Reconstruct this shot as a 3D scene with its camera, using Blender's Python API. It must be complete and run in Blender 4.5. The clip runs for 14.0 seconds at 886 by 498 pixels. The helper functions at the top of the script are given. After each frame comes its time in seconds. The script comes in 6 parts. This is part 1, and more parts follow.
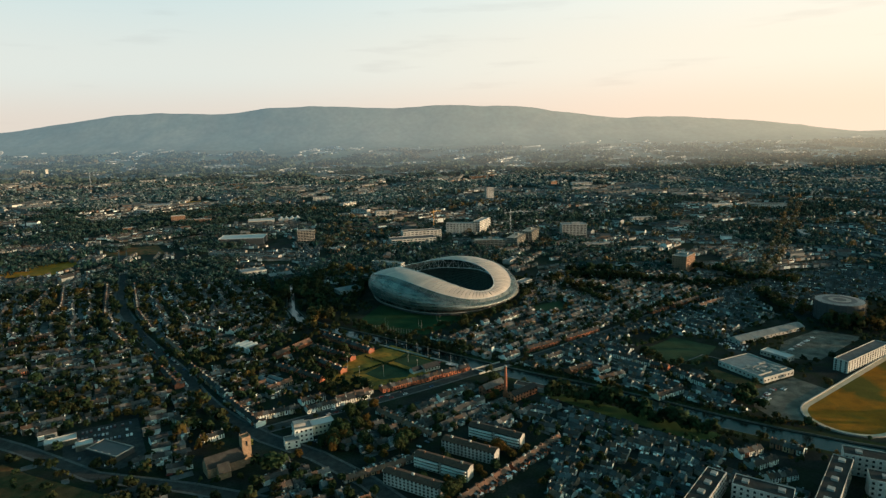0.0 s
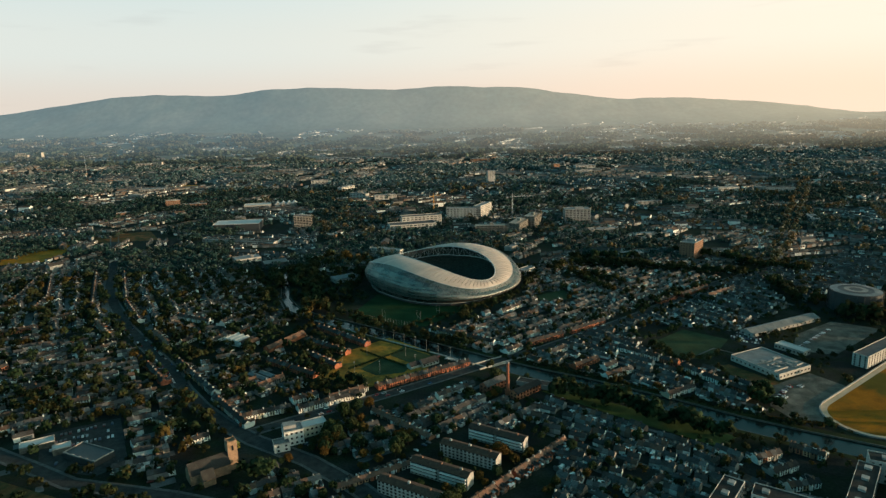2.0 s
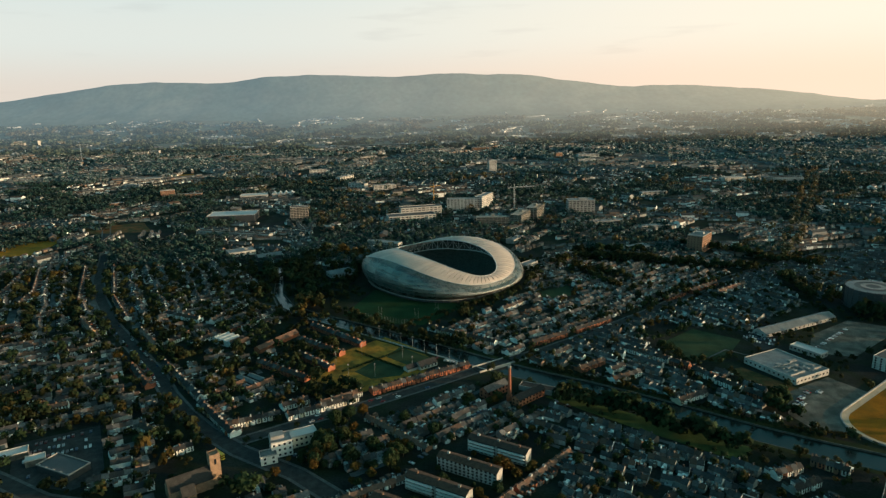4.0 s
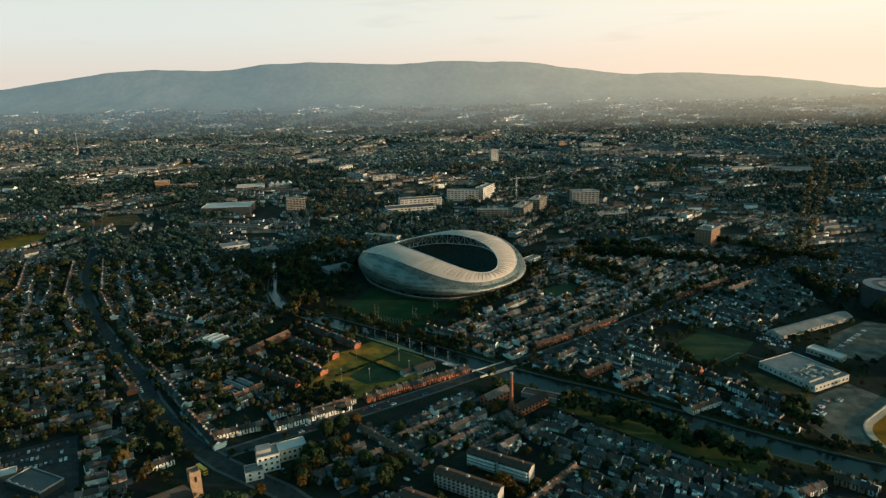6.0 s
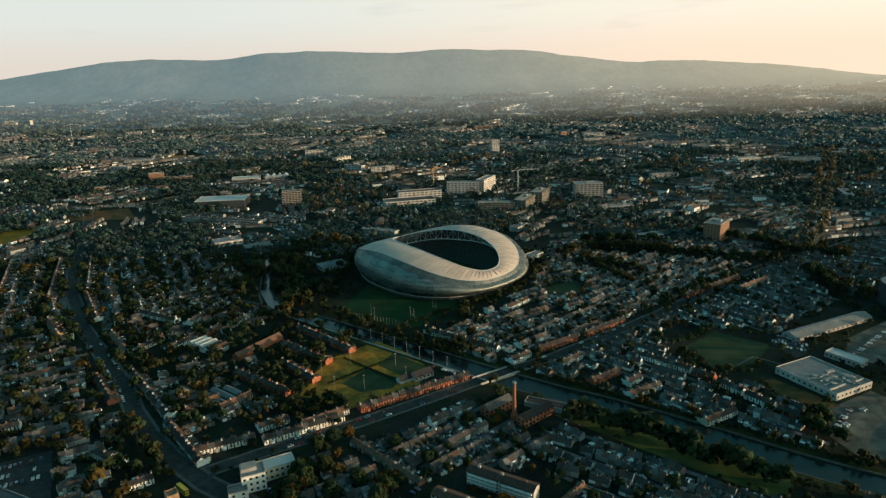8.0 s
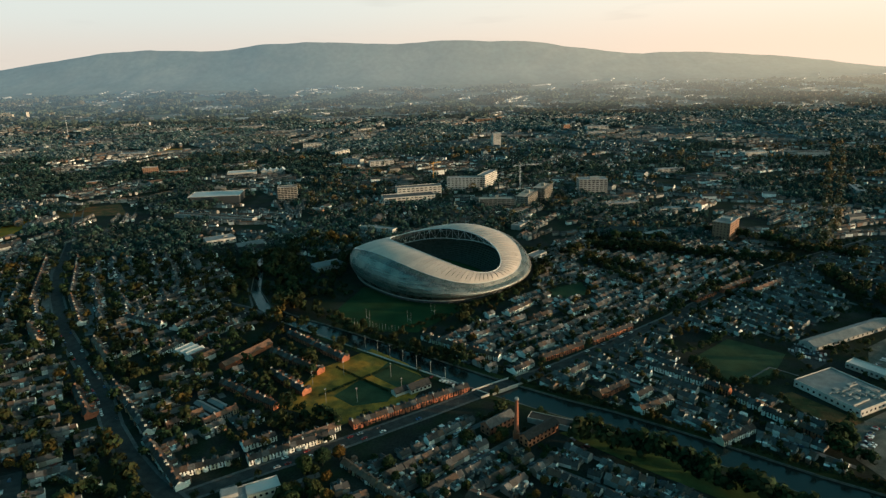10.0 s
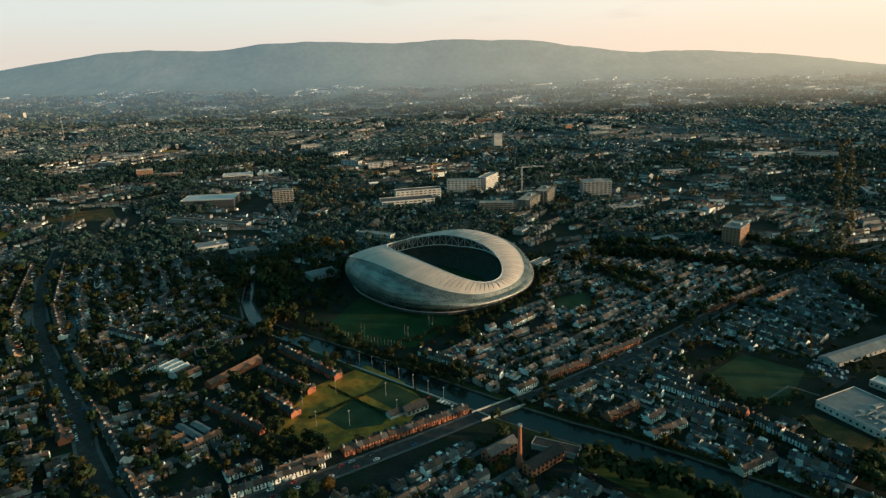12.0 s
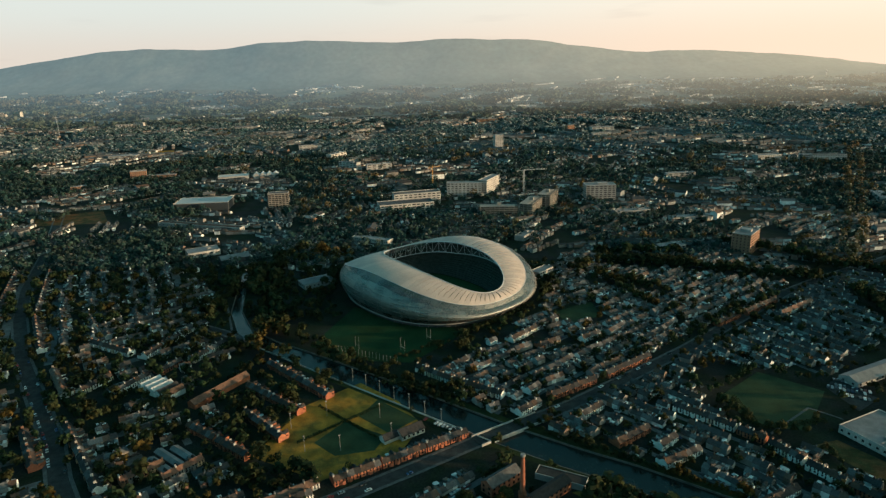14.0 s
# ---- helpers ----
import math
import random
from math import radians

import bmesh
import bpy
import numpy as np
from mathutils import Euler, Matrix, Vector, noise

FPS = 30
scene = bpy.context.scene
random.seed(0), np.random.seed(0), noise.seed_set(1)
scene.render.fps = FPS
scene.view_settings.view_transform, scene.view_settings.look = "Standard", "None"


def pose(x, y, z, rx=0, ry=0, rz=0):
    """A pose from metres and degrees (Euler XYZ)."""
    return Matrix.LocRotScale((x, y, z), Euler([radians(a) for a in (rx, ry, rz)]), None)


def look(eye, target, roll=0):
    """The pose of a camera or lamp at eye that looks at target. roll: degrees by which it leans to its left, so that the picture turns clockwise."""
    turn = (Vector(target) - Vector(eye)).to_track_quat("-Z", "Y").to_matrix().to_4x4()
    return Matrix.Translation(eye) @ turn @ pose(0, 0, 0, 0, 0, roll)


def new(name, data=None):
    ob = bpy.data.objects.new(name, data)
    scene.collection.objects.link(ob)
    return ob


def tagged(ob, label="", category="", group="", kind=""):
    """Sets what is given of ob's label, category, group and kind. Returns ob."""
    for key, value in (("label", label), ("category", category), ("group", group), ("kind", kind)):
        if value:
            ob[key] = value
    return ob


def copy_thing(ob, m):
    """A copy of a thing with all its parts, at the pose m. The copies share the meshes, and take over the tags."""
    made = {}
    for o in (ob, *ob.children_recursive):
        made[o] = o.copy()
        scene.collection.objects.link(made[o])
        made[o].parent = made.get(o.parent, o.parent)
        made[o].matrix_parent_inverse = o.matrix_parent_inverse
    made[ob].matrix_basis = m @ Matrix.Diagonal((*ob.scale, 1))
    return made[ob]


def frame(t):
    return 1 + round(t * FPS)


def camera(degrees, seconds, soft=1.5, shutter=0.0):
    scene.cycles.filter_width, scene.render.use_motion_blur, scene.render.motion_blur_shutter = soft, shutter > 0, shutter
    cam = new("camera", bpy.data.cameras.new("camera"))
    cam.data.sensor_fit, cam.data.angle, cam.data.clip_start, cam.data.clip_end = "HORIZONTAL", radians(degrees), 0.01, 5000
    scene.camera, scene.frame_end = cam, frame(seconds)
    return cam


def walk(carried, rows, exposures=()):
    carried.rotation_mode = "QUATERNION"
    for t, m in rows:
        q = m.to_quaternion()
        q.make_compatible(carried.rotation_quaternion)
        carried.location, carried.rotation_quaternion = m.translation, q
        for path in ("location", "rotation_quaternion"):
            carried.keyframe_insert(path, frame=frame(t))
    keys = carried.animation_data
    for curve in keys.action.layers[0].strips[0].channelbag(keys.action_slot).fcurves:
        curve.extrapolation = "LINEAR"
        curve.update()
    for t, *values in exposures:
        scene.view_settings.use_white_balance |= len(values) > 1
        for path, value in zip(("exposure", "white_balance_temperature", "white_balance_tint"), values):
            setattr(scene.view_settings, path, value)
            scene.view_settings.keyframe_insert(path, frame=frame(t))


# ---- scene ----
cam = camera(69.3, 14.0, soft=1.35)
PATH = [
    (0, (-9.927, -895.396, 239.957), (-9.903, -893.436, 239.563), -1.2),
    (0.5, (-9.299, -887.344, 239.966), (-9.276, -885.387, 239.555), -1.2),
    (1, (-8.663, -879.282, 239.982), (-8.642, -877.328, 239.556), -1.2),
    (1.5, (-8.004, -871.228, 240.016), (-7.983, -869.277, 239.577), -1.3),
    (2, (-7.31, -863.201, 240.055), (-7.291, -861.252, 239.607), -1.3),
    (2.5, (-6.591, -855.239, 240.103), (-6.573, -853.292, 239.646), -1.2),
    (3, (-5.83, -847.343, 240.165), (-5.813, -845.398, 239.699), -1.2),
    (5.5, (-1.982, -808.275, 241.109), (-1.973, -806.341, 240.598), -1.4),
    (6, (-1.283, -800.525, 241.172), (-1.275, -798.594, 240.653), -1.3),
    (6.5, (-0.634, -792.836, 241.198), (-0.628, -790.906, 240.671), -1.4),
    (7, (-0.028, -785.071, 241.214), (-0.023, -783.144, 240.679), -1.4),
    (7.5, (0.572, -777.212, 241.24), (0.577, -775.288, 240.697), -1.4),
    (8, (1.184, -769.269, 241.27), (1.188, -767.346, 240.719), -1.5),
    (8.2, (1.438, -766.085, 241.288), (1.439, -764.164, 240.732), -1.4),
    (10.5, (4.375, -729.469, 242.122), (4.374, -727.554, 241.547), -1.5),
    (11, (5.042, -721.631, 242.231), (5.039, -719.715, 241.656), -1.6),
    (11.5, (5.722, -713.895, 242.342), (5.719, -711.98, 241.766), -1.6),
    (12, (6.421, -706.25, 242.455), (6.417, -704.336, 241.878), -1.6),
    (12.5, (7.036, -698.706, 242.561), (7.031, -696.791, 241.983), -1.6),
    (13, (7.57, -691.192, 242.655), (7.564, -689.277, 242.077), -1.6),
    (13.5, (8.036, -683.64, 242.737), (8.03, -681.725, 242.158), -1.6),
    (14, (8.464, -676.042, 242.785), (8.458, -674.128, 242.206), -1.5),
]
walk(cam, [(t, look(eye, target, roll)) for t, eye, target, roll in PATH])

# ---- light ----
SUN_AZ, SUN_EL = -10.0, 5.5          # degrees from +x towards +y, and above the horizon
s_dir = Vector((math.cos(radians(SUN_AZ)) * math.cos(radians(SUN_EL)), math.sin(radians(SUN_AZ)) * math.cos(radians(SUN_EL)), math.sin(radians(SUN_EL))))
world = bpy.data.worlds.new("evening_sky")
scene.world = world
world.use_nodes = True
wn, wl = world.node_tree.nodes, world.node_tree.links
sky = wn.new("ShaderNodeTexSky")
sky.sky_type, sky.sun_disc = "NISHITA", False
sky.sun_elevation, sky.sun_rotation = radians(SUN_EL), radians(90 - SUN_AZ)
sky.altitude, sky.air_density, sky.dust_density, sky.ozone_density = 50, 1.0, 2.5, 1.0
# evening haze near the horizon, warmer towards the sun, with a few thin clouds
coord = wn.new("ShaderNodeTexCoord")
axes = wn.new("ShaderNodeSeparateXYZ")
wl.new(coord.outputs["Generated"], axes.inputs[0])


def ramp_of(source, lo, hi, stops):
    span = wn.new("ShaderNodeMapRange")
    span.inputs[1].default_value, span.inputs[2].default_value = lo, hi
    wl.new(source, span.inputs[0])
    r = wn.new("ShaderNodeValToRGB")
    r.color_ramp.interpolation = "EASE"
    while len(r.color_ramp.elements) < len(stops):
        r.color_ramp.elements.new(0.5)
    for e, (p, c) in zip(r.color_ramp.elements, stops):
        e.position, e.color = p, (*c, 1)
    wl.new(span.outputs[0], r.inputs[0])
    return r.outputs[0]


def blend(fac, a, b, kind="MIX"):
    x = wn.new("ShaderNodeMix")
    x.data_type, x.blend_type = "RGBA", kind
    for socket, value in ((x.inputs["Factor"], fac), (x.inputs["A"], a), (x.inputs["B"], b)):
        if isinstance(value, (int, float)):
            socket.default_value = value
        else:
            wl.new(value, socket)
    return x.outputs["Result"]


cool = ramp_of(axes.outputs["Z"], 0.0, 0.22, [(0.0, (0.70, 0.585, 0.51)), (0.35, (0.69, 0.675, 0.63)), (1.0, (0.555, 0.645, 0.655))])
warm = ramp_of(axes.outputs["Z"], 0.0, 0.22, [(0.0, (0.98, 0.70, 0.515)), (0.4, (0.965, 0.80, 0.64)), (1.0, (0.91, 0.855, 0.77))])
dusk = ramp_of(axes.outputs["Z"], 0.0, 0.3, [(0.0, (0.24, 0.47, 0.51)), (1.0, (0.18, 0.47, 0.51))])
toward = wn.new("ShaderNodeVectorMath")
toward.operation = "DOT_PRODUCT"
toward.inputs[1].default_value = (0.8, 0.6, 0.0)
wl.new(coord.outputs["Generated"], toward.inputs[0])
cool = blend(ramp_of(toward.outputs["Value"], -0.25, 0.03, [(0.0, (0, 0, 0)), (1.0, (1, 1, 1))]), dusk, cool)
haze = blend(ramp_of(axes.outputs["X"], -0.45, 0.75, [(0.0, (0, 0, 0)), (1.0, (1, 1, 1))]), cool, warm)
stretch = wn.new("ShaderNodeMapping")
stretch.inputs["Scale"].default_value = (3.0, 3.0, 26.0)
wl.new(coord.outputs["Generated"], stretch.inputs[0])
cloud = wn.new("ShaderNodeTexNoise")
cloud.inputs["Scale"].default_value, cloud.inputs["Detail"].default_value = 1.6, 4
wl.new(stretch.outputs[0], cloud.inputs["Vector"])
haze = blend(ramp_of(cloud.outputs["Fac"], 0.58, 0.72, [(0.0, (0, 0, 0)), (1.0, (0.22, 0.22, 0.22))]), haze, blend(1.0, haze, ramp_of(axes.outputs["Z"], 0, 1, [(0.0, (0.7, 0.68, 0.7)), (1.0, (0.7, 0.7, 0.7))]), "MULTIPLY"))
above = blend(1.0, sky.outputs[0], ramp_of(axes.outputs["Z"], 0, 1, [(0.0, (0.066, 0.196, 0.186)), (1.0, (0.066, 0.196, 0.186))]), "MULTIPLY")
whole = blend(ramp_of(axes.outputs["Z"], 0.17, 0.42, [(0.0, (0, 0, 0)), (1.0, (1, 1, 1))]), haze, above)
# the air brightens smoothly round the low sun
round_sun = wn.new("ShaderNodeVectorMath")
round_sun.operation = "DOT_PRODUCT"
round_sun.inputs[1].default_value = s_dir
wl.new(coord.outputs["Generated"], round_sun.inputs[0])
whole = blend(1.0, whole, ramp_of(round_sun.outputs["Value"], 0.5, 1.0, [(0.0, (0, 0, 0)), (0.6, (0.10, 0.07, 0.04)), (1.0, (1.6, 1.1, 0.65))]), "ADD")
wl.new(whole, wn["Background"].inputs[0])
wn["Background"].inputs[1].default_value = 1.0
sun = new("sun", bpy.data.lights.new("sun", "SUN"))
sun.data.energy, sun.data.angle, sun.data.color = 5.0, radians(0.6), (1.0, 0.66, 0.38)
sun.matrix_world = look(s_dir * 900, (0, 0, 0))
scene.view_settings.exposure = 0.24
scene.view_settings.use_white_balance = True
scene.view_settings.white_balance_temperature, scene.view_settings.white_balance_tint = 6200, 2


# ---- materials ----
def mat(name, colours, rough=0.85, metal=0.0, by="", scale=0.6, vary=0.35, bump=0.0, spec=0.3, fine=8.0):
    """A surface of one or several colours, told apart by object or by island, with stains and grain."""
    m = bpy.data.materials.new(name)
    m.use_nodes = True
    n, l = m.node_tree.nodes, m.node_tree.links
    b = n["Principled BSDF"]
    b.inputs["Roughness"].default_value, b.inputs["Metallic"].default_value = rough, metal
    b.inputs["Specular IOR Level"].default_value = spec
    if not isinstance(colours[0], tuple):
        colours = [colours]
    geo = n.new("ShaderNodeNewGeometry")
    if len(colours) > 1:
        ramp = n.new("ShaderNodeValToRGB")
        ramp.color_ramp.interpolation = "CONSTANT" if by else "LINEAR"
        while len(ramp.color_ramp.elements) < len(colours):
            ramp.color_ramp.elements.new(0.5)
        for k, c in enumerate(colours):
            ramp.color_ramp.elements[k].position = k / len(colours)
            ramp.color_ramp.elements[k].color = (*c, 1)
        if by == "object":
            src = n.new("ShaderNodeObjectInfo").outputs["Random"]
        elif by == "island":
            src = geo.outputs["Random Per Island"]
        else:
            big = n.new("ShaderNodeTexNoise")
            big.inputs["Scale"].default_value = scale * 0.35
            big.inputs["Detail"].default_value = 5
            l.new(geo.outputs["Position"], big.inputs["Vector"])
            spread = n.new("ShaderNodeMapRange")
            spread.inputs[1].default_value, spread.inputs[2].default_value = 0.3, 0.7
            l.new(big.outputs["Fac"], spread.inputs[0])
            src = spread.outputs[0]
        l.new(src, ramp.inputs[0])
        col = ramp.outputs[0]
    else:
        rgb = n.new("ShaderNodeRGB")
        rgb.outputs[0].default_value = (*colours[0], 1)
        col = rgb.outputs[0]
    for s in (scale, fine):
        tex = n.new("ShaderNodeTexNoise")
        tex.inputs["Scale"].default_value, tex.inputs["Detail"].default_value = s, 4
        l.new(geo.outputs["Position"], tex.inputs["Vector"])
        span = n.new("ShaderNodeMapRange")
        span.inputs[1].default_value, span.inputs[2].default_value = 0.3, 0.7
        span.inputs[3].default_value, span.inputs[4].default_value = 1 - vary, 1 + vary * 0.6
        l.new(tex.outputs["Fac"], span.inputs[0])
        mul = n.new("ShaderNodeMix")
        mul.data_type, mul.blend_type = "RGBA", "MULTIPLY"
        mul.inputs["Factor"].default_value = 1
        l.new(col, mul.inputs["A"])
        l.new(span.outputs[0], mul.inputs["B"])
        col = mul.outputs["Result"]
    l.new(col, b.inputs["Base Color"])
    if bump:
        bp = n.new("ShaderNodeBump")
        bp.inputs["Strength"].default_value, bp.inputs["Distance"].default_value = bump, 0.2
        l.new(tex.outputs["Fac"], bp.inputs["Height"])
        l.new(bp.outputs[0], b.inputs["Normal"])
    return m


WHITE, CREAM, GREY = (0.72, 0.70, 0.66), (0.60, 0.52, 0.40), (0.28, 0.27, 0.255)
BRICK, BROWN, TAN = (0.34, 0.115, 0.06), (0.22, 0.12, 0.075), (0.42, 0.28, 0.17)
M = {}
M["ground"] = mat("ground", [(0.020, 0.030, 0.017), (0.030, 0.032, 0.028), (0.018, 0.027, 0.015), (0.026, 0.028, 0.026)], scale=0.05, fine=0.6, vary=0.4, spec=0.05)
M["asphalt"] = mat("asphalt", [(0.045, 0.046, 0.047), (0.058, 0.058, 0.058)], scale=0.2, fine=3, spec=0.05)
M["street"] = mat("worn_street_asphalt", [(0.11, 0.115, 0.12), (0.15, 0.152, 0.155), (0.095, 0.10, 0.10)], scale=0.15, fine=2, vary=0.3, spec=0.1)
M["gravel"] = mat("gravel_lot", [(0.12, 0.12, 0.11), (0.17, 0.16, 0.14), (0.09, 0.095, 0.085), (0.14, 0.135, 0.12)], scale=0.10, fine=1.5, vary=0.4, spec=0.05)
M["kerb"] = mat("pavement", [(0.13, 0.13, 0.125), (0.10, 0.10, 0.10)], scale=0.4)
M["grass"] = mat("grass", [(0.05, 0.085, 0.03), (0.075, 0.10, 0.03), (0.06, 0.09, 0.03)], scale=0.12, fine=1.5, vary=0.25, spec=0.05)
M["dry"] = mat("dry_grass", [(0.36, 0.165, 0.018), (0.24, 0.14, 0.024), (0.40, 0.18, 0.02)], scale=0.10, fine=1.5, vary=0.25, spec=0.05)
M["infield"] = mat("racetrack_grass", [(0.30, 0.118, 0.010), (0.21, 0.10, 0.012), (0.33, 0.125, 0.010), (0.12, 0.088, 0.015)], scale=0.06, fine=1.2, vary=0.25, spec=0.05)
M["worn"] = mat("worn_brown_grass", [(0.13, 0.07, 0.03), (0.06, 0.06, 0.025), (0.16, 0.08, 0.035)], scale=0.15, fine=1.2, vary=0.3, spec=0.05)
M["field"] = mat("patchy_field", [(0.32, 0.17, 0.035), (0.15, 0.11, 0.03), (0.40, 0.20, 0.035), (0.20, 0.13, 0.03)], scale=0.11, fine=1.2, vary=0.3, spec=0.05)
M["bank"] = mat("river_bank_grass", [(0.03, 0.045, 0.018), (0.05, 0.055, 0.02), (0.028, 0.04, 0.018)], scale=0.15, fine=1.5, vary=0.35, spec=0.05)
# darker green turf, also used for the sports field's painted shade
M["dark_turf"] = mat("dark_green_turf", [(0.03, 0.055, 0.032), (0.045, 0.065, 0.032), (0.035, 0.06, 0.032)], scale=0.08, fine=1.5, vary=0.25, spec=0.05)
M["practice"] = mat("practice_turf", [(0.014, 0.042, 0.018), (0.017, 0.05, 0.022), (0.024, 0.05, 0.02)], scale=0.05, fine=1.2, vary=0.25, spec=0.05)
M["pitch"] = mat("stadium_turf", [(0.03, 0.07, 0.03), (0.04, 0.085, 0.035)], scale=0.1, fine=1.2, vary=0.15, spec=0.05)
M["sand"] = mat("track_sand", [(0.50, 0.36, 0.24), (0.56, 0.42, 0.30)], scale=0.15, fine=2, vary=0.15)
PALETTE = [(0.78, 0.77, 0.74), BRICK, GREY, (0.55, 0.54, 0.51), BROWN, (0.78, 0.77, 0.74), (0.20, 0.19, 0.18), TAN]
M["wall"] = mat("house_walls", PALETTE, by="object", scale=0.3, fine=3, vary=0.22)
M["far_wall"] = mat("suburb_walls", [(0.78, 0.79, 0.77), (0.24, 0.25, 0.25), (0.70, 0.71, 0.70), (0.20, 0.205, 0.205), (0.34, 0.34, 0.33), (0.20, 0.14, 0.11), (0.16, 0.165, 0.165), (0.24, 0.22, 0.2)], by="island", scale=0.3, fine=3, vary=0.22)
M["wall_brick"] = mat("brick_walls", [BRICK, (0.38, 0.14, 0.075), (0.30, 0.105, 0.06)], by="object", scale=0.5, fine=4, vary=0.25)
M["wall_white"] = mat("painted_walls", [(0.80, 0.79, 0.76), (0.72, 0.70, 0.66), CREAM, (0.80, 0.80, 0.78)], by="object", scale=0.3, fine=3, vary=0.15)
M["slate"] = mat("roof_slates", [(0.04, 0.04, 0.041), (0.055, 0.053, 0.053), (0.085, 0.058, 0.044), (0.04, 0.038, 0.037), (0.10, 0.10, 0.10), (0.065, 0.05, 0.042)], by="object", rough=0.85, scale=0.5, fine=5, vary=0.35, spec=0.15)
M["far_roof"] = mat("far_roofs", [(0.045, 0.046, 0.048), (0.06, 0.058, 0.058), (0.10, 0.065, 0.048), (0.13, 0.13, 0.13), (0.065, 0.066, 0.068), (0.05, 0.045, 0.042)], by="island", rough=0.75, scale=0.1, fine=1, spec=0.25)
M["tile"] = mat("roof_tiles", [(0.20, 0.10, 0.065), (0.16, 0.09, 0.06), (0.13, 0.085, 0.065)], by="object", rough=0.7, scale=0.5, fine=5)
M["flat"] = mat("flat_roof_felt", [(0.14, 0.145, 0.15), (0.08, 0.08, 0.085), (0.24, 0.245, 0.25)], by="object", rough=0.7, scale=0.2, fine=2)
M["felt"] = mat("dark_roof_felt", [(0.035, 0.035, 0.035), (0.05, 0.048, 0.046)], rough=0.9, scale=0.2, fine=2, spec=0.1)
M["metal_roof"] = mat("pale_metal_roof", (0.46, 0.47, 0.47), rough=0.55, metal=0.1, scale=0.05, fine=3, vary=0.1)
# kept near black to deepen the clear cladding in front of it
M["core"] = mat("dark_backing", (0.02, 0.045, 0.048), rough=0.5, scale=0.1, fine=1.0, vary=0.3)
M["brown_brick"] = mat("brown_brick", [(0.30, 0.17, 0.11), (0.26, 0.15, 0.10)], by="object", scale=0.5, fine=4, vary=0.25)
M["chimney"] = mat("chimney_brick", [(0.22, 0.12, 0.08), (0.34, 0.30, 0.26), (0.18, 0.11, 0.08), (0.48, 0.46, 0.43)], by="object", scale=0.8, fine=5)
M["glass"] = mat("dark_window_glass", (0.02, 0.025, 0.03), rough=0.08, scale=0.5, spec=0.6)
M["trim"] = mat("white_trim", (0.7, 0.7, 0.68), scale=0.5, vary=0.12)
M["concrete"] = mat("concrete", [(0.36, 0.35, 0.33), (0.30, 0.29, 0.28)], scale=0.15, fine=2, vary=0.25)
M["raw"] = mat("raw_concrete", [(0.40, 0.34, 0.28), (0.33, 0.29, 0.25)], scale=0.15, fine=2, vary=0.25)
M["pale"] = mat("weathered_pale_render", [(0.50, 0.475, 0.44), (0.42, 0.40, 0.38), (0.46, 0.44, 0.41)], scale=0.06, fine=1.0, vary=0.3)
M["quay"] = mat("dark_quay_stone", [(0.10, 0.10, 0.09), (0.14, 0.135, 0.12)], scale=0.3, fine=2)
M["stone"] = mat("weathered_stone", [(0.27, 0.18, 0.12), (0.31, 0.20, 0.13)], scale=0.4, fine=3)
M["steel"] = mat("painted_steel", (0.55, 0.56, 0.57), rough=0.4, metal=0.3, vary=0.1)
M["dark"] = mat("dark_steel", (0.06, 0.065, 0.07), rough=0.5, metal=0.2, vary=0.15)
M["roofskin"] = mat("stadium_roof_sheet", [(0.46, 0.39, 0.345), (0.50, 0.42, 0.37), (0.43, 0.37, 0.33)], by="object", rough=0.6, metal=0.0, scale=0.06, fine=0.8, vary=0.12, spec=0.25)
M["seat"] = mat("stadium_seats", [(0.045, 0.062, 0.058), (0.06, 0.08, 0.072)], scale=0.3, fine=2.5, vary=0.3)
M["water"] = mat("river_water", (0.014, 0.019, 0.017), rough=0.2, scale=0.08, fine=0.5, vary=0.3, bump=0.2, spec=0.5)
M["water"].node_tree.nodes["Principled BSDF"].inputs["IOR"].default_value = 1.38
M["bark"] = mat("bark", (0.07, 0.05, 0.035), scale=1.5, fine=8)
M["leaf"] = mat("leaves", [(0.030, 0.050, 0.022), (0.036, 0.055, 0.022), (0.042, 0.052, 0.02), (0.026, 0.046, 0.022), (0.085, 0.062, 0.018), (0.03, 0.05, 0.022), (0.032, 0.05, 0.022), (0.10, 0.06, 0.016)], by="object", scale=0.3, fine=2, vary=0.45, rough=0.9, spec=0.1)
# the last, warm tone puts the orange of sunlit crowns into the colour
M["leaves"] = mat("mixed_leaves", [(0.026, 0.046, 0.022), (0.034, 0.054, 0.022), (0.024, 0.044, 0.022), (0.05, 0.05, 0.02), (0.028, 0.048, 0.022), (0.085, 0.06, 0.018)], scale=0.05, fine=0.5, vary=0.45, rough=0.9, spec=0.1)
M["cars"] = mat("parked_car_paint", [(0.7, 0.7, 0.7), (0.05, 0.05, 0.055), (0.35, 0.36, 0.38), (0.10, 0.02, 0.02), (0.6, 0.6, 0.6), (0.12, 0.12, 0.13), (0.03, 0.05, 0.1)], by="island", rough=0.3, vary=0.05, spec=0.5)
M["clutter"] = mat("sheds_and_walls", [(0.74, 0.74, 0.72), (0.12, 0.10, 0.08), (0.72, 0.71, 0.69), (0.20, 0.11, 0.08), (0.08, 0.08, 0.08), (0.09, 0.085, 0.08)], by="island", scale=0.4, fine=3)
M["bus"] = mat("yellow_bus_paint", (0.65, 0.42, 0.04), rough=0.35, vary=0.08)
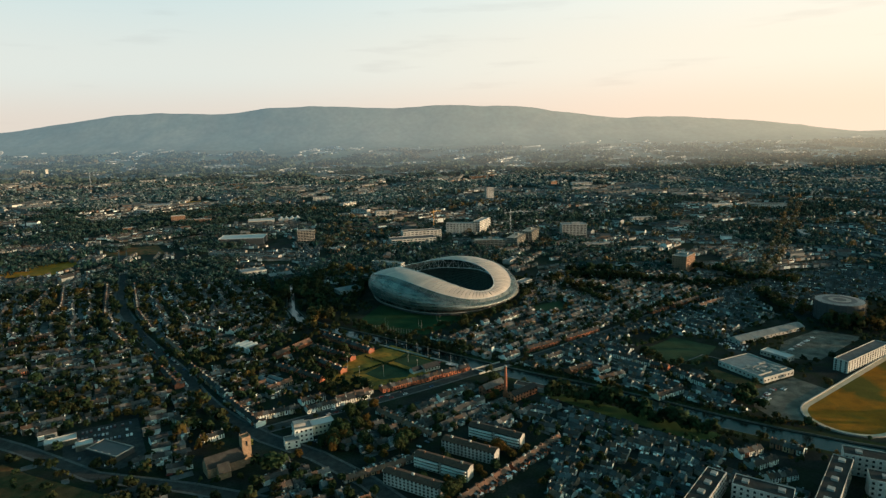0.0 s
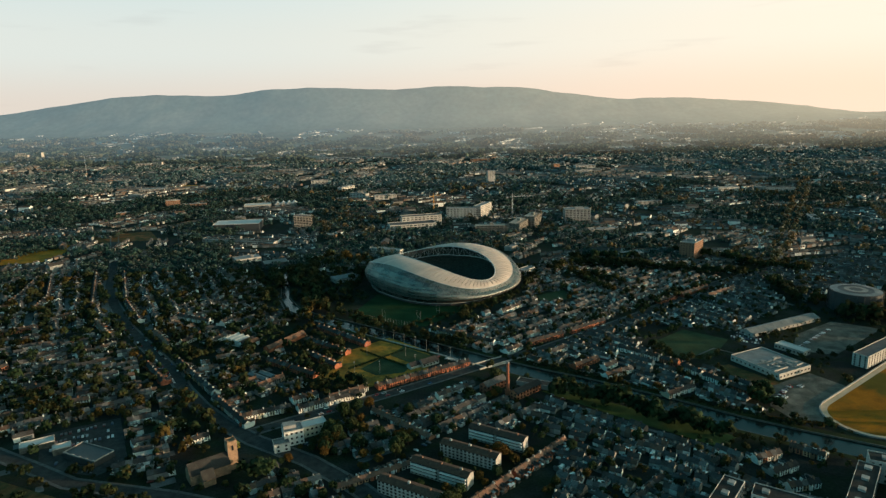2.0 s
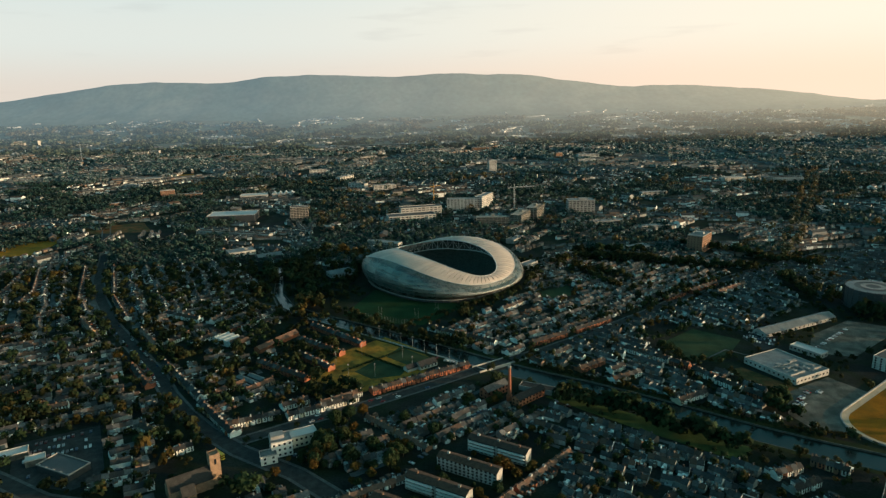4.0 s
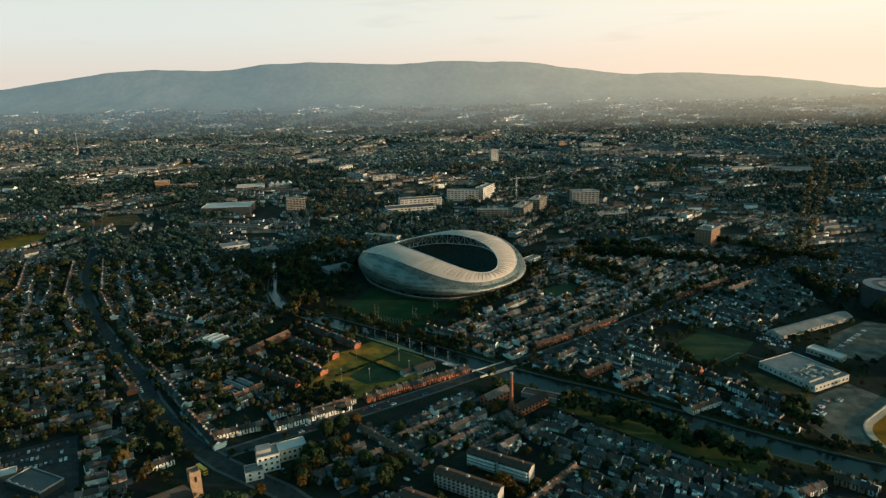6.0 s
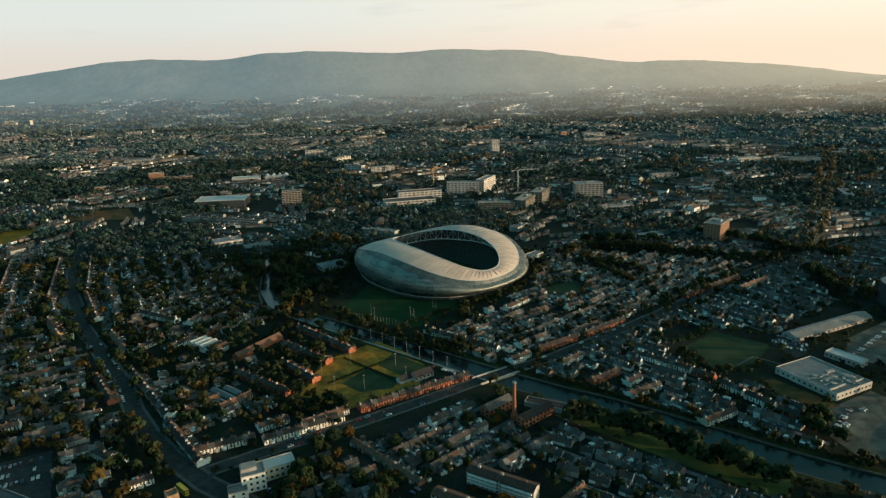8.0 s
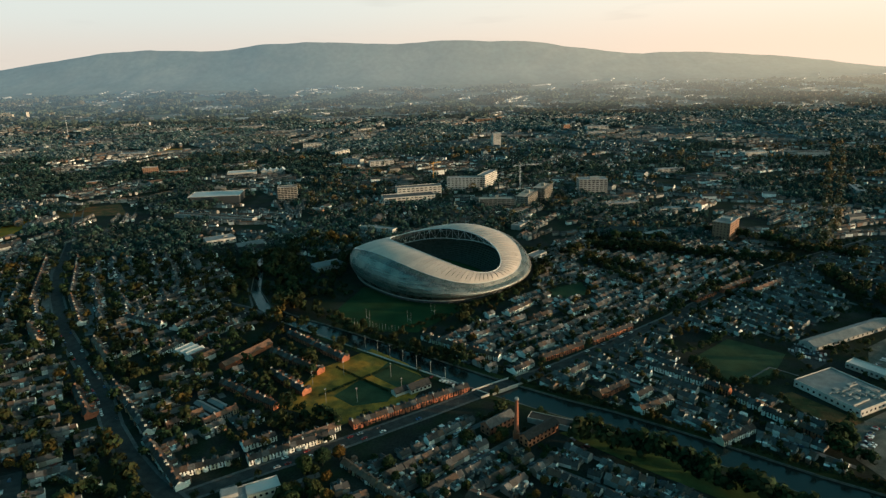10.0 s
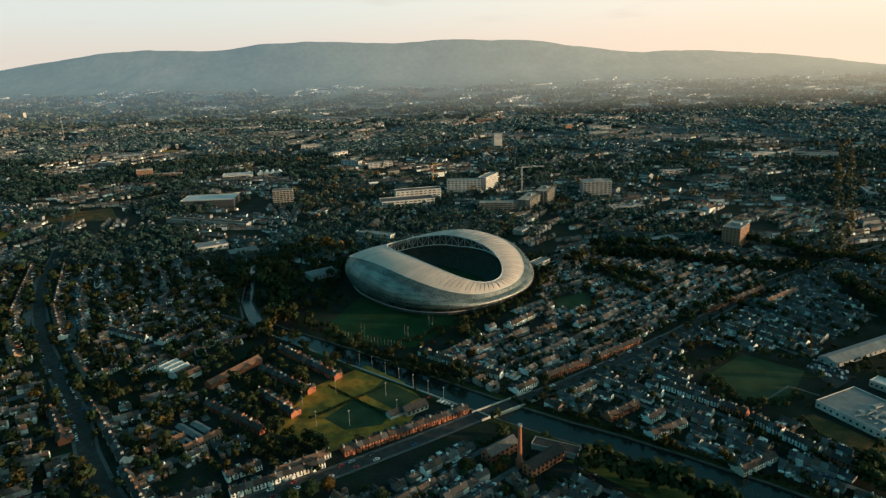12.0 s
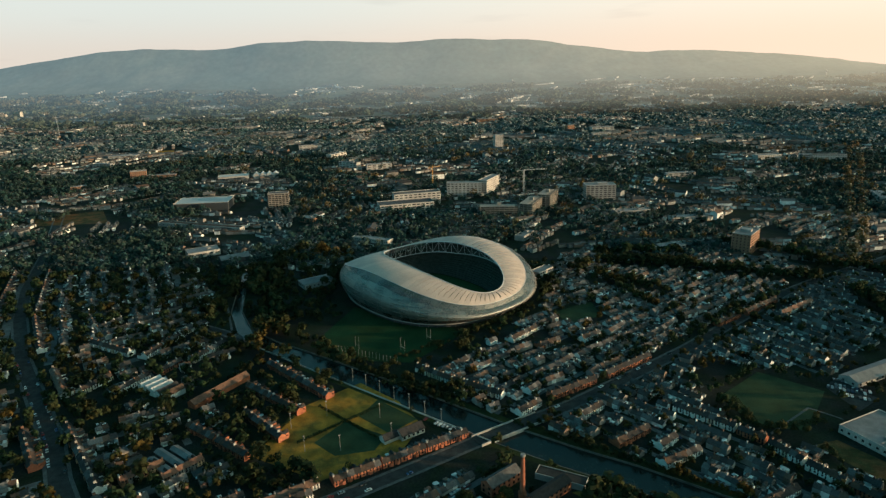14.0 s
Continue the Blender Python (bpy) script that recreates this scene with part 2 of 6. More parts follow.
M["car"] = mat("car_paint", [(0.7, 0.7, 0.7), (0.05, 0.05, 0.055), (0.35, 0.36, 0.38), (0.25, 0.03, 0.03), (0.05, 0.09, 0.2), (0.75, 0.75, 0.74)], by="object", rough=0.25, vary=0.05, spec=0.5)
M["crane"] = mat("yellow_crane_paint", (0.55, 0.28, 0.06), rough=0.5, vary=0.15)
# the blue-green tint of distance haze is mixed into these leaves
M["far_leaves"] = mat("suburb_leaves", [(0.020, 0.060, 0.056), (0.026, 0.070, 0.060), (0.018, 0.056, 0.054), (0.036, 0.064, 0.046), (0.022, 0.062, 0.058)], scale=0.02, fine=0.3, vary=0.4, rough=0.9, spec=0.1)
# low-sun gold is put into the leaf colour of far street trees
M["gold_leaves"] = mat("sun_gold_leaves", [(0.10, 0.07, 0.022), (0.12, 0.075, 0.018), (0.07, 0.07, 0.03)], scale=0.03, fine=0.4, vary=0.35, rough=0.9, spec=0.1)
M["tin"] = mat("grey_tin_roof", [(0.20, 0.215, 0.22), (0.15, 0.16, 0.165)], rough=0.5, scale=0.2, fine=2, vary=0.25)
# distant leaves and roofs are lightened and tinted teal to imitate haze
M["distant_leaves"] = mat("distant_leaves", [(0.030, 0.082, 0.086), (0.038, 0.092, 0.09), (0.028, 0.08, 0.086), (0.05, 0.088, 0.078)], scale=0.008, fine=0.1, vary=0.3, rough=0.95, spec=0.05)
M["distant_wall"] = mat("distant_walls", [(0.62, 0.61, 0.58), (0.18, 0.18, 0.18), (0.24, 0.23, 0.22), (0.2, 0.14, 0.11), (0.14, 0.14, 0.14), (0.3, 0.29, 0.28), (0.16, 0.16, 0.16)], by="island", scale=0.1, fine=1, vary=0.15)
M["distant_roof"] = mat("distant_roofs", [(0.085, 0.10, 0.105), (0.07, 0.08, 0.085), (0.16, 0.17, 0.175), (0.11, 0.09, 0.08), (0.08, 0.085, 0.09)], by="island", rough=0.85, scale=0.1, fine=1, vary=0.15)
# backdrop surfaces carry painted haze: lightened base colour here, emission further down
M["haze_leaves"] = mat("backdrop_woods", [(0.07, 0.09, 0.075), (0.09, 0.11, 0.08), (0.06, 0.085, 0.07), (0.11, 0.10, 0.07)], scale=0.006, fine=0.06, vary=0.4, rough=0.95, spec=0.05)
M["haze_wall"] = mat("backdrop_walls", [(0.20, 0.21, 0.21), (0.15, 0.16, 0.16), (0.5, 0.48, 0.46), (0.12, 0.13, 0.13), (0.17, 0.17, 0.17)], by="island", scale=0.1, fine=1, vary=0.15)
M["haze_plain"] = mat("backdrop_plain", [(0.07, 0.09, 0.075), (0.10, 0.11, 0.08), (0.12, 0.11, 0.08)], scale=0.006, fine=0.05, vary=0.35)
M["mountain"] = mat("hazed_hillside", [(0.08, 0.10, 0.09), (0.13, 0.135, 0.115), (0.09, 0.11, 0.095), (0.12, 0.13, 0.11)], scale=0.006, fine=0.03, vary=0.2)


def polycarbonate():
    m = mat("polycarbonate_cladding", [(0.72, 0.70, 0.67), (0.60, 0.60, 0.585), (0.78, 0.75, 0.71), (0.66, 0.65, 0.63)], by="object", rough=0.52, metal=1.0, scale=0.06, fine=1.0, vary=0.25, spec=0.5)
    n, l = m.node_tree.nodes, m.node_tree.links
    clear = n.new("ShaderNodeBsdfTransparent")
    clear.inputs[0].default_value = (0.48, 0.68, 0.68, 1)
    mix = n.new("ShaderNodeMixShader")
    mix.inputs[0].default_value = 0.27
    l.new(clear.outputs[0], mix.inputs[1])
    l.new(n["Principled BSDF"].outputs[0], mix.inputs[2])
    l.new(mix.outputs[0], n["Material Output"].inputs[0])
    return m


def thin_leaf(m, share=0.35, haze_sheen=0.0):
    """Leaves let some of the light behind them through; sheen adds a hazy paleness."""
    n, l = m.node_tree.nodes, m.node_tree.links
    t, mix, b = n.new("ShaderNodeBsdfTranslucent"), n.new("ShaderNodeMixShader"), n["Principled BSDF"]
    mix.inputs[0].default_value = share
    b.inputs["Sheen Weight"].default_value, b.inputs["Sheen Roughness"].default_value = haze_sheen, 0.6
    l.new(b.inputs["Base Color"].links[0].from_socket, t.inputs[0])
    l.new(b.outputs[0], mix.inputs[1])
    l.new(t.outputs[0], mix.inputs[2])
    l.new(mix.outputs[0], n["Material Output"].inputs[0])


for key, haze_sheen in (("leaf", 0.0), ("leaves", 0.0), ("far_leaves", 0.1), ("gold_leaves", 0.2), ("distant_leaves", 0.5)):
    thin_leaf(M[key], 0.22, haze_sheen)       # sheen on the far leaves stands in for pale haze


def haze_glow(m, glow, base, along="Z", near=0, far=130, cool=(0.71, 0.87, 0.96), warm=(2.2, 1.75, 1.25)):
    """Paints evening haze on far hills and backdrop as faint emission, warmer towards +x."""
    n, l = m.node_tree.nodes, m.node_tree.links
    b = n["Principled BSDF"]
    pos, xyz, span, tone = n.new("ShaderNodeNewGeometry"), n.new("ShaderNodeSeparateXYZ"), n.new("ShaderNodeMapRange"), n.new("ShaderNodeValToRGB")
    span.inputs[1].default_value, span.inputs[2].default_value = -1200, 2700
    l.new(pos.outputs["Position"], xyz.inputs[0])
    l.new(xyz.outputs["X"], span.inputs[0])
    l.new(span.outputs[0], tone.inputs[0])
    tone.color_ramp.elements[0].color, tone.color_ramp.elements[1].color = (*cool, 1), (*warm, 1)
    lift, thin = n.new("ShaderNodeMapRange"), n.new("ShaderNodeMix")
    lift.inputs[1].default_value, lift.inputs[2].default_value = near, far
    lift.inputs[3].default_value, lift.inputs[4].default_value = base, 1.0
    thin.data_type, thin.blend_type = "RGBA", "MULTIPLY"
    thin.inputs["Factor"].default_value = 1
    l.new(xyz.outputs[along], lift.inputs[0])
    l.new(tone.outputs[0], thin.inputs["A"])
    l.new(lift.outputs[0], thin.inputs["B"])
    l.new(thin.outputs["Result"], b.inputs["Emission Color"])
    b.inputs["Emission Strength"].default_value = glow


# emission stands in for haze; it grows with distance, or height on the hills
haze_glow(M["mountain"], 0.165, 0.75)
haze_glow(M["haze_wall"], 0.14, 0.1, "Y", 1900, 3500)
haze_glow(M["haze_leaves"], 0.14, 0.1, "Y", 1900, 3500)
haze_glow(M["haze_plain"], 0.14, 0.1, "Y", 1900, 3500)
M["poly"] = polycarbonate()


# ---- mesh helpers ----
class Geo:
    """Collects vertices and faces of one mesh."""

    def __init__(self):
        self.v, self.f = [], []

    def add(self, verts, faces):
        o = len(self.v)
        self.v += [tuple(p) for p in verts]
        self.f += [tuple(i + o for i in f) for f in faces]
        return self

    def box(self, x0, y0, z0, x1, y1, z1):
        return self.add([(x0, y0, z0), (x1, y0, z0), (x1, y1, z0), (x0, y1, z0), (x0, y0, z1), (x1, y0, z1), (x1, y1, z1), (x0, y1, z1)],
                        [(3, 2, 1, 0), (4, 5, 6, 7), (0, 1, 5, 4), (1, 2, 6, 5), (2, 3, 7, 6), (3, 0, 4, 7)])

    def house(self, x0, y0, z0, x1, y1, z1, zr):
        """Walls with gables at the two x ends."""
        ym = (y0 + y1) / 2
        return self.add([(x0, y0, z0), (x1, y0, z0), (x1, y1, z0), (x0, y1, z0), (x0, y0, z1), (x1, y0, z1), (x1, y1, z1), (x0, y1, z1), (x0, ym, zr), (x1, ym, zr)],
                        [(0, 1, 5, 4), (2, 3, 7, 6), (1, 2, 6, 9, 5), (3, 0, 4, 8, 7), (4, 5, 9, 8), (6, 7, 8, 9)])

    def gable(self, x0, y0, x1, y1, z1, zr, over=0.35, thick=0.2, end=None):
        """A pitched roof slab with its ridge along x."""
        ym = (y0 + y1) / 2
        drop = over * (zr - z1) / max(ym - y0, 0.1)
        end = over * 0.5 if end is None else end
        a, b = x0 - end, x1 + end
        pro = [(y0 - over, z1 - drop), (ym, zr), (y1 + over, z1 - drop)]
        vs = [(x, y, z + h) for x in (a, b) for h in (0.03, thick) for y, z in pro]
        return self.add(vs, [(3, 4, 10, 9), (4, 5, 11, 10), (1, 0, 6, 7), (2, 1, 7, 8), (0, 3, 9, 6), (5, 2, 8, 11), (0, 1, 4, 3), (1, 2, 5, 4), (7, 6, 9, 10), (8, 7, 10, 11)])

    def hip(self, x0, y0, x1, y1, z1, zr, over=0.4):
        x0, x1, y0, y1 = x0 - over, x1 + over, y0 - over, y1 + over
        d, ym = min((y1 - y0) / 2, (x1 - x0) / 2 - 0.1), (y0 + y1) / 2
        return self.add([(x0, y0, z1), (x1, y0, z1), (x1, y1, z1), (x0, y1, z1), (x0 + d, ym, zr), (x1 - d, ym, zr)],
                        [(0, 1, 5, 4), (1, 2, 5), (2, 3, 4, 5), (3, 0, 4), (3, 2, 1, 0)])

    def tube(self, p, q, r0, r1=None, n=8):
        p, q = Vector(p), Vector(q)
        r1 = r0 if r1 is None else r1
        w = (q - p).normalized()
        a = w.orthogonal().normalized()
        b = w.cross(a)
        ring = [(math.cos(2 * math.pi * k / n), math.sin(2 * math.pi * k / n)) for k in range(n)]
        vs = [p + (a * c + b * s) * r0 for c, s in ring] + [q + (a * c + b * s) * r1 for c, s in ring]
        return self.add(vs, [(k, (k + 1) % n, n + (k + 1) % n, n + k) for k in range(n)] + [tuple(range(n - 1, -1, -1)), tuple(range(n, 2 * n))])

    def mesh(self, name, material, smooth=False, second=None, split=0):
        me = bpy.data.meshes.new(name)
        me.from_pydata(self.v, [], self.f)
        me.materials.append(material)
        if second:                   # faces from split on take the second material
            me.materials.append(second)
            me.polygons.foreach_set("material_index", [int(k >= split) for k in range(len(self.f))])
        if smooth:
            me.shade_smooth()
        return me


def part(name, geo, material, parent, label="", smooth=False):
    ob = new(name, geo if isinstance(geo, bpy.types.Mesh) else geo.mesh(name, material, smooth))
    ob.parent = parent
    return tagged(ob, label)


def thing(name, label, category, group="", m=None, kind=""):
    ob = tagged(new(name), label, category, group, kind)
    ob.empty_display_size = 1
    if m is not None:
        ob.matrix_basis = m
    return ob


def solid(name, geo, material, label, category, kind="structure", m=None):
    ob = tagged(new(name, geo.mesh(name, material)), label, category, "", kind)
    if m is not None:
        ob.matrix_basis = m
    return ob


# ---- plan ----
ROAD_BRIDGE = [(-150, -420), (-107, -393), (-62, -368), (-13, -337), (34, -306), (67, -286), (95, -269), (148, -230), (210, -183), (356, -60), (421, -18), (560, 60)]
ROAD_VILLAGE = [(-640, 380), (-552, 200), (-514, 118), (-467, 8), (-418, -82), (-355, -178), (-294, -255), (-258, -300), (-230, -343), (-205, -375), (-178, -404), (-146, -432), (-100, -462), (-60, -498), (-20, -545), (20, -600)]
RIVER = [(-235, 60), (-215, -20), (-203, -75), (-180, -125), (-150, -155), (-110, -185), (-50, -230), (4, -272), (44, -303), (83, -330), (116, -350), (148, -373), (184, -400), (215, -425), (250, -449), (292, -474), (360, -508), (470, -550), (700, -640)]
RIVER_W = 11.5
STAD_C, STAD_A = Vector((-3.6, -25.9, 0)), -0.86


def near_line(x, y, line):
    best = 1e9
    for (ax, ay), (bx, by) in zip(line, line[1:]):
        dx, dy = bx - ax, by - ay
        k = max(0, min(1, ((x - ax) * dx + (y - ay) * dy) / (dx * dx + dy * dy)))
        best = min(best, math.hypot(x - ax - k * dx, y - ay - k * dy))
    return best


def offset_line(line, d):
    out = []
    for i, (x, y) in enumerate(line):
        (ax, ay), (bx, by) = line[max(i - 1, 0)], line[min(i + 1, len(line) - 1)]
        l = math.hypot(bx - ax, by - ay)
        k = d[i] if isinstance(d, list) else d
        out.append((x - (by - ay) / l * k, y + (bx - ax) / l * k))
    return out


def inside(x, y, poly):
    c = False
    for (ax, ay), (bx, by) in zip(poly, poly[1:] + poly[:1]):
        if (ay > y) != (by > y) and x < (bx - ax) * (y - ay) / (by - ay) + ax:
            c = not c
    return c


KEEP = []                            # plots that hold something of their own


def keep(poly):
    KEEP.append((poly, min(p[0] for p in poly), max(p[0] for p in poly), min(p[1] for p in poly), max(p[1] for p in poly)))
    return poly


def rect(cx, cy, lx, ly, deg, grow=0.0):
    c, s = math.cos(radians(deg)), math.sin(radians(deg))
    return [(cx + c * u * (lx / 2 + grow) - s * v * (ly / 2 + grow), cy + s * u * (lx / 2 + grow) + c * v * (ly / 2 + grow)) for u, v in ((-1, -1), (1, -1), (1, 1), (-1, 1))]


def free(x, y, gap=0.0):
    if near_line(x, y, ROAD_BRIDGE) < 7 + gap or near_line(x, y, ROAD_VILLAGE) < 9 + gap or near_line(x, y, RIVER) < (RIVER_W + 5 if x > -120 else 11) + gap:
        return False
    d = Vector((x, y, 0)) - STAD_C
    if math.hypot(d.x / 116, d.y / 116) < 1 + gap / 110:
        return False
    return not any(x0 <= x <= x1 and y0 <= y <= y1 and inside(x, y, poly) for poly, x0, x1, y0, y1 in KEEP)


def slab(poly, z0, z1):
    n = len(poly)
    g = Geo()
    return g.add([(x, y, z) for z in (z0, z1) for x, y in poly], [tuple(range(n, 2 * n))] + [(k, (k + 1) % n, n + (k + 1) % n, n + k) for k in range(n)])


def ccw(poly):
    a = sum(p[0] * q[1] - q[0] * p[1] for p, q in zip(poly, poly[1:] + poly[:1]))
    return poly if a > 0 else poly[::-1]


# ---- ground, river, roads ----
from mathutils.geometry import delaunay_2d_cdt
HALF = [4.5, 4.5, 5, 6.5, 8.5, 10.5] + [RIVER_W] * (len(RIVER) - 6)      # the river widens downstream
left, right = offset_line(RIVER, HALF), offset_line(RIVER, [-h for h in HALF])
bank = left + right[::-1]
FAR = [(-5200, -1400), (5200, -1400), (5200, 3990), (-5200, 3990)]
mesh2 = [Vector(p) for p in FAR] + [Vector(p) for p in bank]
edges = [(k, (k + 1) % 4) for k in range(4)] + [(4 + k, 4 + (k + 1) % len(bank)) for k in range(len(bank))]
cv, ce, cf, *_ = delaunay_2d_cdt(mesh2, edges, [], 1, 1e-4)
gg = Geo()
for f in cf:
    mid = sum((cv[i] for i in f), Vector((0, 0))) / len(f)
    if not inside(mid.x, mid.y, bank):
        gg.add([(cv[i].x, cv[i].y, 0) for i in f], [(0, 1, 2)])
solid("ground", gg, M["ground"], "dark grassy and paved city ground running to the hills", "ground")
gw = Geo()
for a, b in zip(left, left[1:]):
    gw.add([(a[0], a[1], -3), (b[0], b[1], -3), (b[0], b[1], 0.35), (a[0], a[1], 0.35)], [(0, 1, 2, 3)])
for a, b in zip(right, right[1:]):
    gw.add([(a[0], a[1], -3), (b[0], b[1], -3), (b[0], b[1], 0.35), (a[0], a[1], 0.35)], [(3, 2, 1, 0)])
wall_l, wall_r = offset_line(RIVER, [h + 0.6 for h in HALF]), offset_line(RIVER, [-h - 0.6 for h in HALF])
for a, b, c, d in zip(left + right, left[1:] + [left[-1]] + right[1:] + [right[-1]], wall_l + wall_r, wall_l[1:] + [wall_l[-1]] + wall_r[1:] + [wall_r[-1]]):
    gw.add([(a[0], a[1], 0.35), (b[0], b[1], 0.35), (d[0], d[1], 0.35), (c[0], c[1], 0.35), (c[0], c[1], 0), (d[0], d[1], 0)], [(0, 1, 2, 3), (3, 2, 5, 4)])
solid("river_wall", gw, M["quay"], "grey stone quay walls along both river banks", "wall")
gw = Geo()
for (a, b), (c, d) in zip(zip(left, left[1:]), zip(right, right[1:])):
    gw.add([(a[0], a[1], -0.9), (c[0], c[1], -0.9), (d[0], d[1], -0.9), (b[0], b[1], -0.9)], [(0, 1, 2, 3)])
solid("river", gw, M["water"], "dark calm river water between stone walls", "water")


for side, reach in ((1, 7.0), (-1, 5.0)):
    gw = Geo()
    near, off = offset_line(RIVER[5:], [side * (h + 0.65) for h in HALF[5:]]), offset_line(RIVER[5:], [side * (h + reach) for h in HALF[5:]])
    for a, b2, c, d in zip(near, near[1:], off, off[1:]):
        gw.add([(a[0], a[1], 0.2), (b2[0], b2[1], 0.2), (d[0], d[1], 0.05), (c[0], c[1], 0.05)], [(3, 2, 1, 0)] if side < 0 else [(0, 1, 2, 3)])
    solid("river_bank", gw, M["bank"], "rough dark grass along the river wall", "grass")


gw = Geo()
inner, outer = offset_line(RIVER, [-h - 0.7 for h in HALF])[4:9], offset_line(RIVER, [-h - 1.1 for h in HALF])[4:9]
for a, b2, c, d in zip(inner, inner[1:], outer, outer[1:]):
    gw.add([(a[0], a[1], 0), (b2[0], b2[1], 0), (d[0], d[1], 0), (c[0], c[1], 0), (a[0], a[1], 1.3), (b2[0], b2[1], 1.3), (d[0], d[1], 1.3), (c[0], c[1], 1.3)], [(4, 7, 6, 5), (0, 4, 5, 1), (3, 2, 6, 7), (0, 3, 7, 4), (1, 5, 6, 2)])
solid("flood_wall", gw, M["pale"], "pale concrete flood wall beside the sports field", "wall")


def road(name, line, w, label):
    g = Geo()
    l, r = offset_line(line, w / 2), offset_line(line, -w / 2)
    for a, b, c, d in zip(l, l[1:], r, r[1:]):
        g.add([(a[0], a[1], 0.06), (c[0], c[1], 0.06), (d[0], d[1], 0.06), (b[0], b[1], 0.06)], [(0, 1, 2, 3)])
    solid(name, g, M["asphalt"], label, "road")
    g = Geo()
    for side in (1, -1):
        l, r = offset_line(line, side * (w / 2 + 2.2)), offset_line(line, side * w / 2)
        for a, b, c, d in zip(l, l[1:], r, r[1:]):
            g.add([(a[0], a[1], 0.18), (c[0], c[1], 0.18), (d[0], d[1], 0.18), (b[0], b[1], 0.18), (c[0], c[1], 0), (d[0], d[1], 0)], [(0, 1, 2, 3), (1, 4, 5, 2)] if side > 0 else [(3, 2, 1, 0), (2, 5, 4, 1)])
    solid(name.replace("road", "pavement"), g, M["kerb"], "raised concrete footpaths with kerbs beside the road", "pavement")


cut = 4                              # the bridge lies between these two stretches
road("road_west", ROAD_BRIDGE[:cut] + [(26, -311)], 9, "dark asphalt road to the river bridge")
road("road_east", [(72, -283)] + ROAD_BRIDGE[cut + 2:], 9, "dark asphalt road beyond the river bridge")
road("road_riverside", [(-300, -78), (-242, -100), (-198, -126), (-170, -152)], 6, "narrow asphalt road towards the river")
ROAD_SOUTH = [(-430, -402), (-377, -419), (-331, -440), (-288, -463), (-254, -482), (-222, -490), (-180, -500), (-120, -520)]
road("road_south", ROAD_SOUTH, 9, "dark asphalt road past the supermarket")
for (ax, ay), (bx, by) in zip(ROAD_SOUTH, ROAD_SOUTH[1:]):
    keep(rect((ax + bx) / 2, (ay + by) / 2, math.hypot(bx - ax, by - ay), 14, math.degrees(math.atan2(by - ay, bx - ax))))
road("road_village", ROAD_VILLAGE, 11, "wide asphalt village main street")


def flat_area(name, poly, material, label, category, z=0.08):
    keep(poly)
    return solid(name, slab(ccw(poly), 0, z), material, label, category)


# the two green patches paint the sports field's shaded parts as greener turf
flat_area("upper_pitch", [(-44, -254), (-14, -282), (-32, -299), (-55, -277)], M["dark_turf"], "green patch painted for the field's shaded side by the river wall", "field", 0.14)
flat_area("sports_field", [(-118, -322), (-70, -348), (-24, -322), (-10, -290), (-28, -258), (-60, -228), (-98, -262)], M["field"], "dry yellow-green grass sports field with tall posts", "field")
flat_area("watered_pitch", [(-64, -283), (-34, -302), (-40, -318), (-65, -323), (-81, -308)], M["dark_turf"], "green patch painted for the shaded part of the dry field", "field", 0.14)
flat_area("small_court", [(112, -96), (155, -70), (157, -108), (123, -124)], M["dark_turf"], "small green between terraced streets", "grass")
flat_area("school_yard", [(288, -252), (301, -240), (316, -270), (292, -286)], M["asphalt"], "asphalt school car park", "pavement", 0.12)
flat_area("field_path", [(219, -311), (260, -281), (275, -296), (275, -294), (260, -279), (219, -309)], M["kerb"], "pale path across the school field", "path", 0.16)
flat_area("river_path", [(-217, -62), (-215, -62), (-190, -127), (-160, -159), (-161, -160), (-192, -128)], M["kerb"], "pale riverside footpath", "path", 0.1)
flat_area("depot_yard", [(332, -290), (358, -249), (415, -214), (452, -240), (365, -304)], M["gravel"], "grey depot yard", "pavement")
flat_area("supermarket_car_park", [(-312, -416), (-263, -391), (-226, -458), (-240, -474), (-285, -464)], M["asphalt"], "dark asphalt car park", "pavement")
flat_area("practice_pitch", [(-112, -160), (-62, -190), (-22, -196), (22, -142), (10, -120), (-60, -80), (-85, -70)], M["practice"], "mown green practice pitch beside the stadium", "field", 0.06)
flat_area("school_green", [(205, -262), (214, -300), (245, -308), (284, -258), (250, -226)], M["dark_turf"], "dark green school playing field", "field")
flat_area("gravel_lot", [(253, -401), (272, -366), (318, -342), (334, -372), (300, -396), (287, -432), (259, -424)], M["gravel"], "bare grey gravel car park", "pavement")
flat_area("park_lawn", [(78, -364), (92, -360), (146, -400), (206, -446), (190, -462), (130, -412)], M["grass"], "riverside park grass", "grass")
flat_area("west_green", [(-760, 255), (-680, 300), (-660, 270), (-640, 160), (-760, 130)], M["dry"], "dry golden playing field", "field")
flat_area("school_lawn", [(239, -324), (257, -319), (284, -361), (263, -369)], M["worn"], "worn brown grass beside the school", "grass")
flat_area("west_field", [(-670, 357), (-582, 409), (-526, 315), (-635, 305)], M["worn"], "dry playing field among the suburbs", "field")
flat_area("far_meadow", [(-879, 1171), (-761, 1172), (-724, 1077), (-830, 1065)], M["dry"], "golden meadow among the far suburbs", "field")
flat_area("far_green", [(-1092, 897), (-1045, 923), (-997, 835), (-1035, 810)], M["grass"], "green field among the far suburbs", "field")
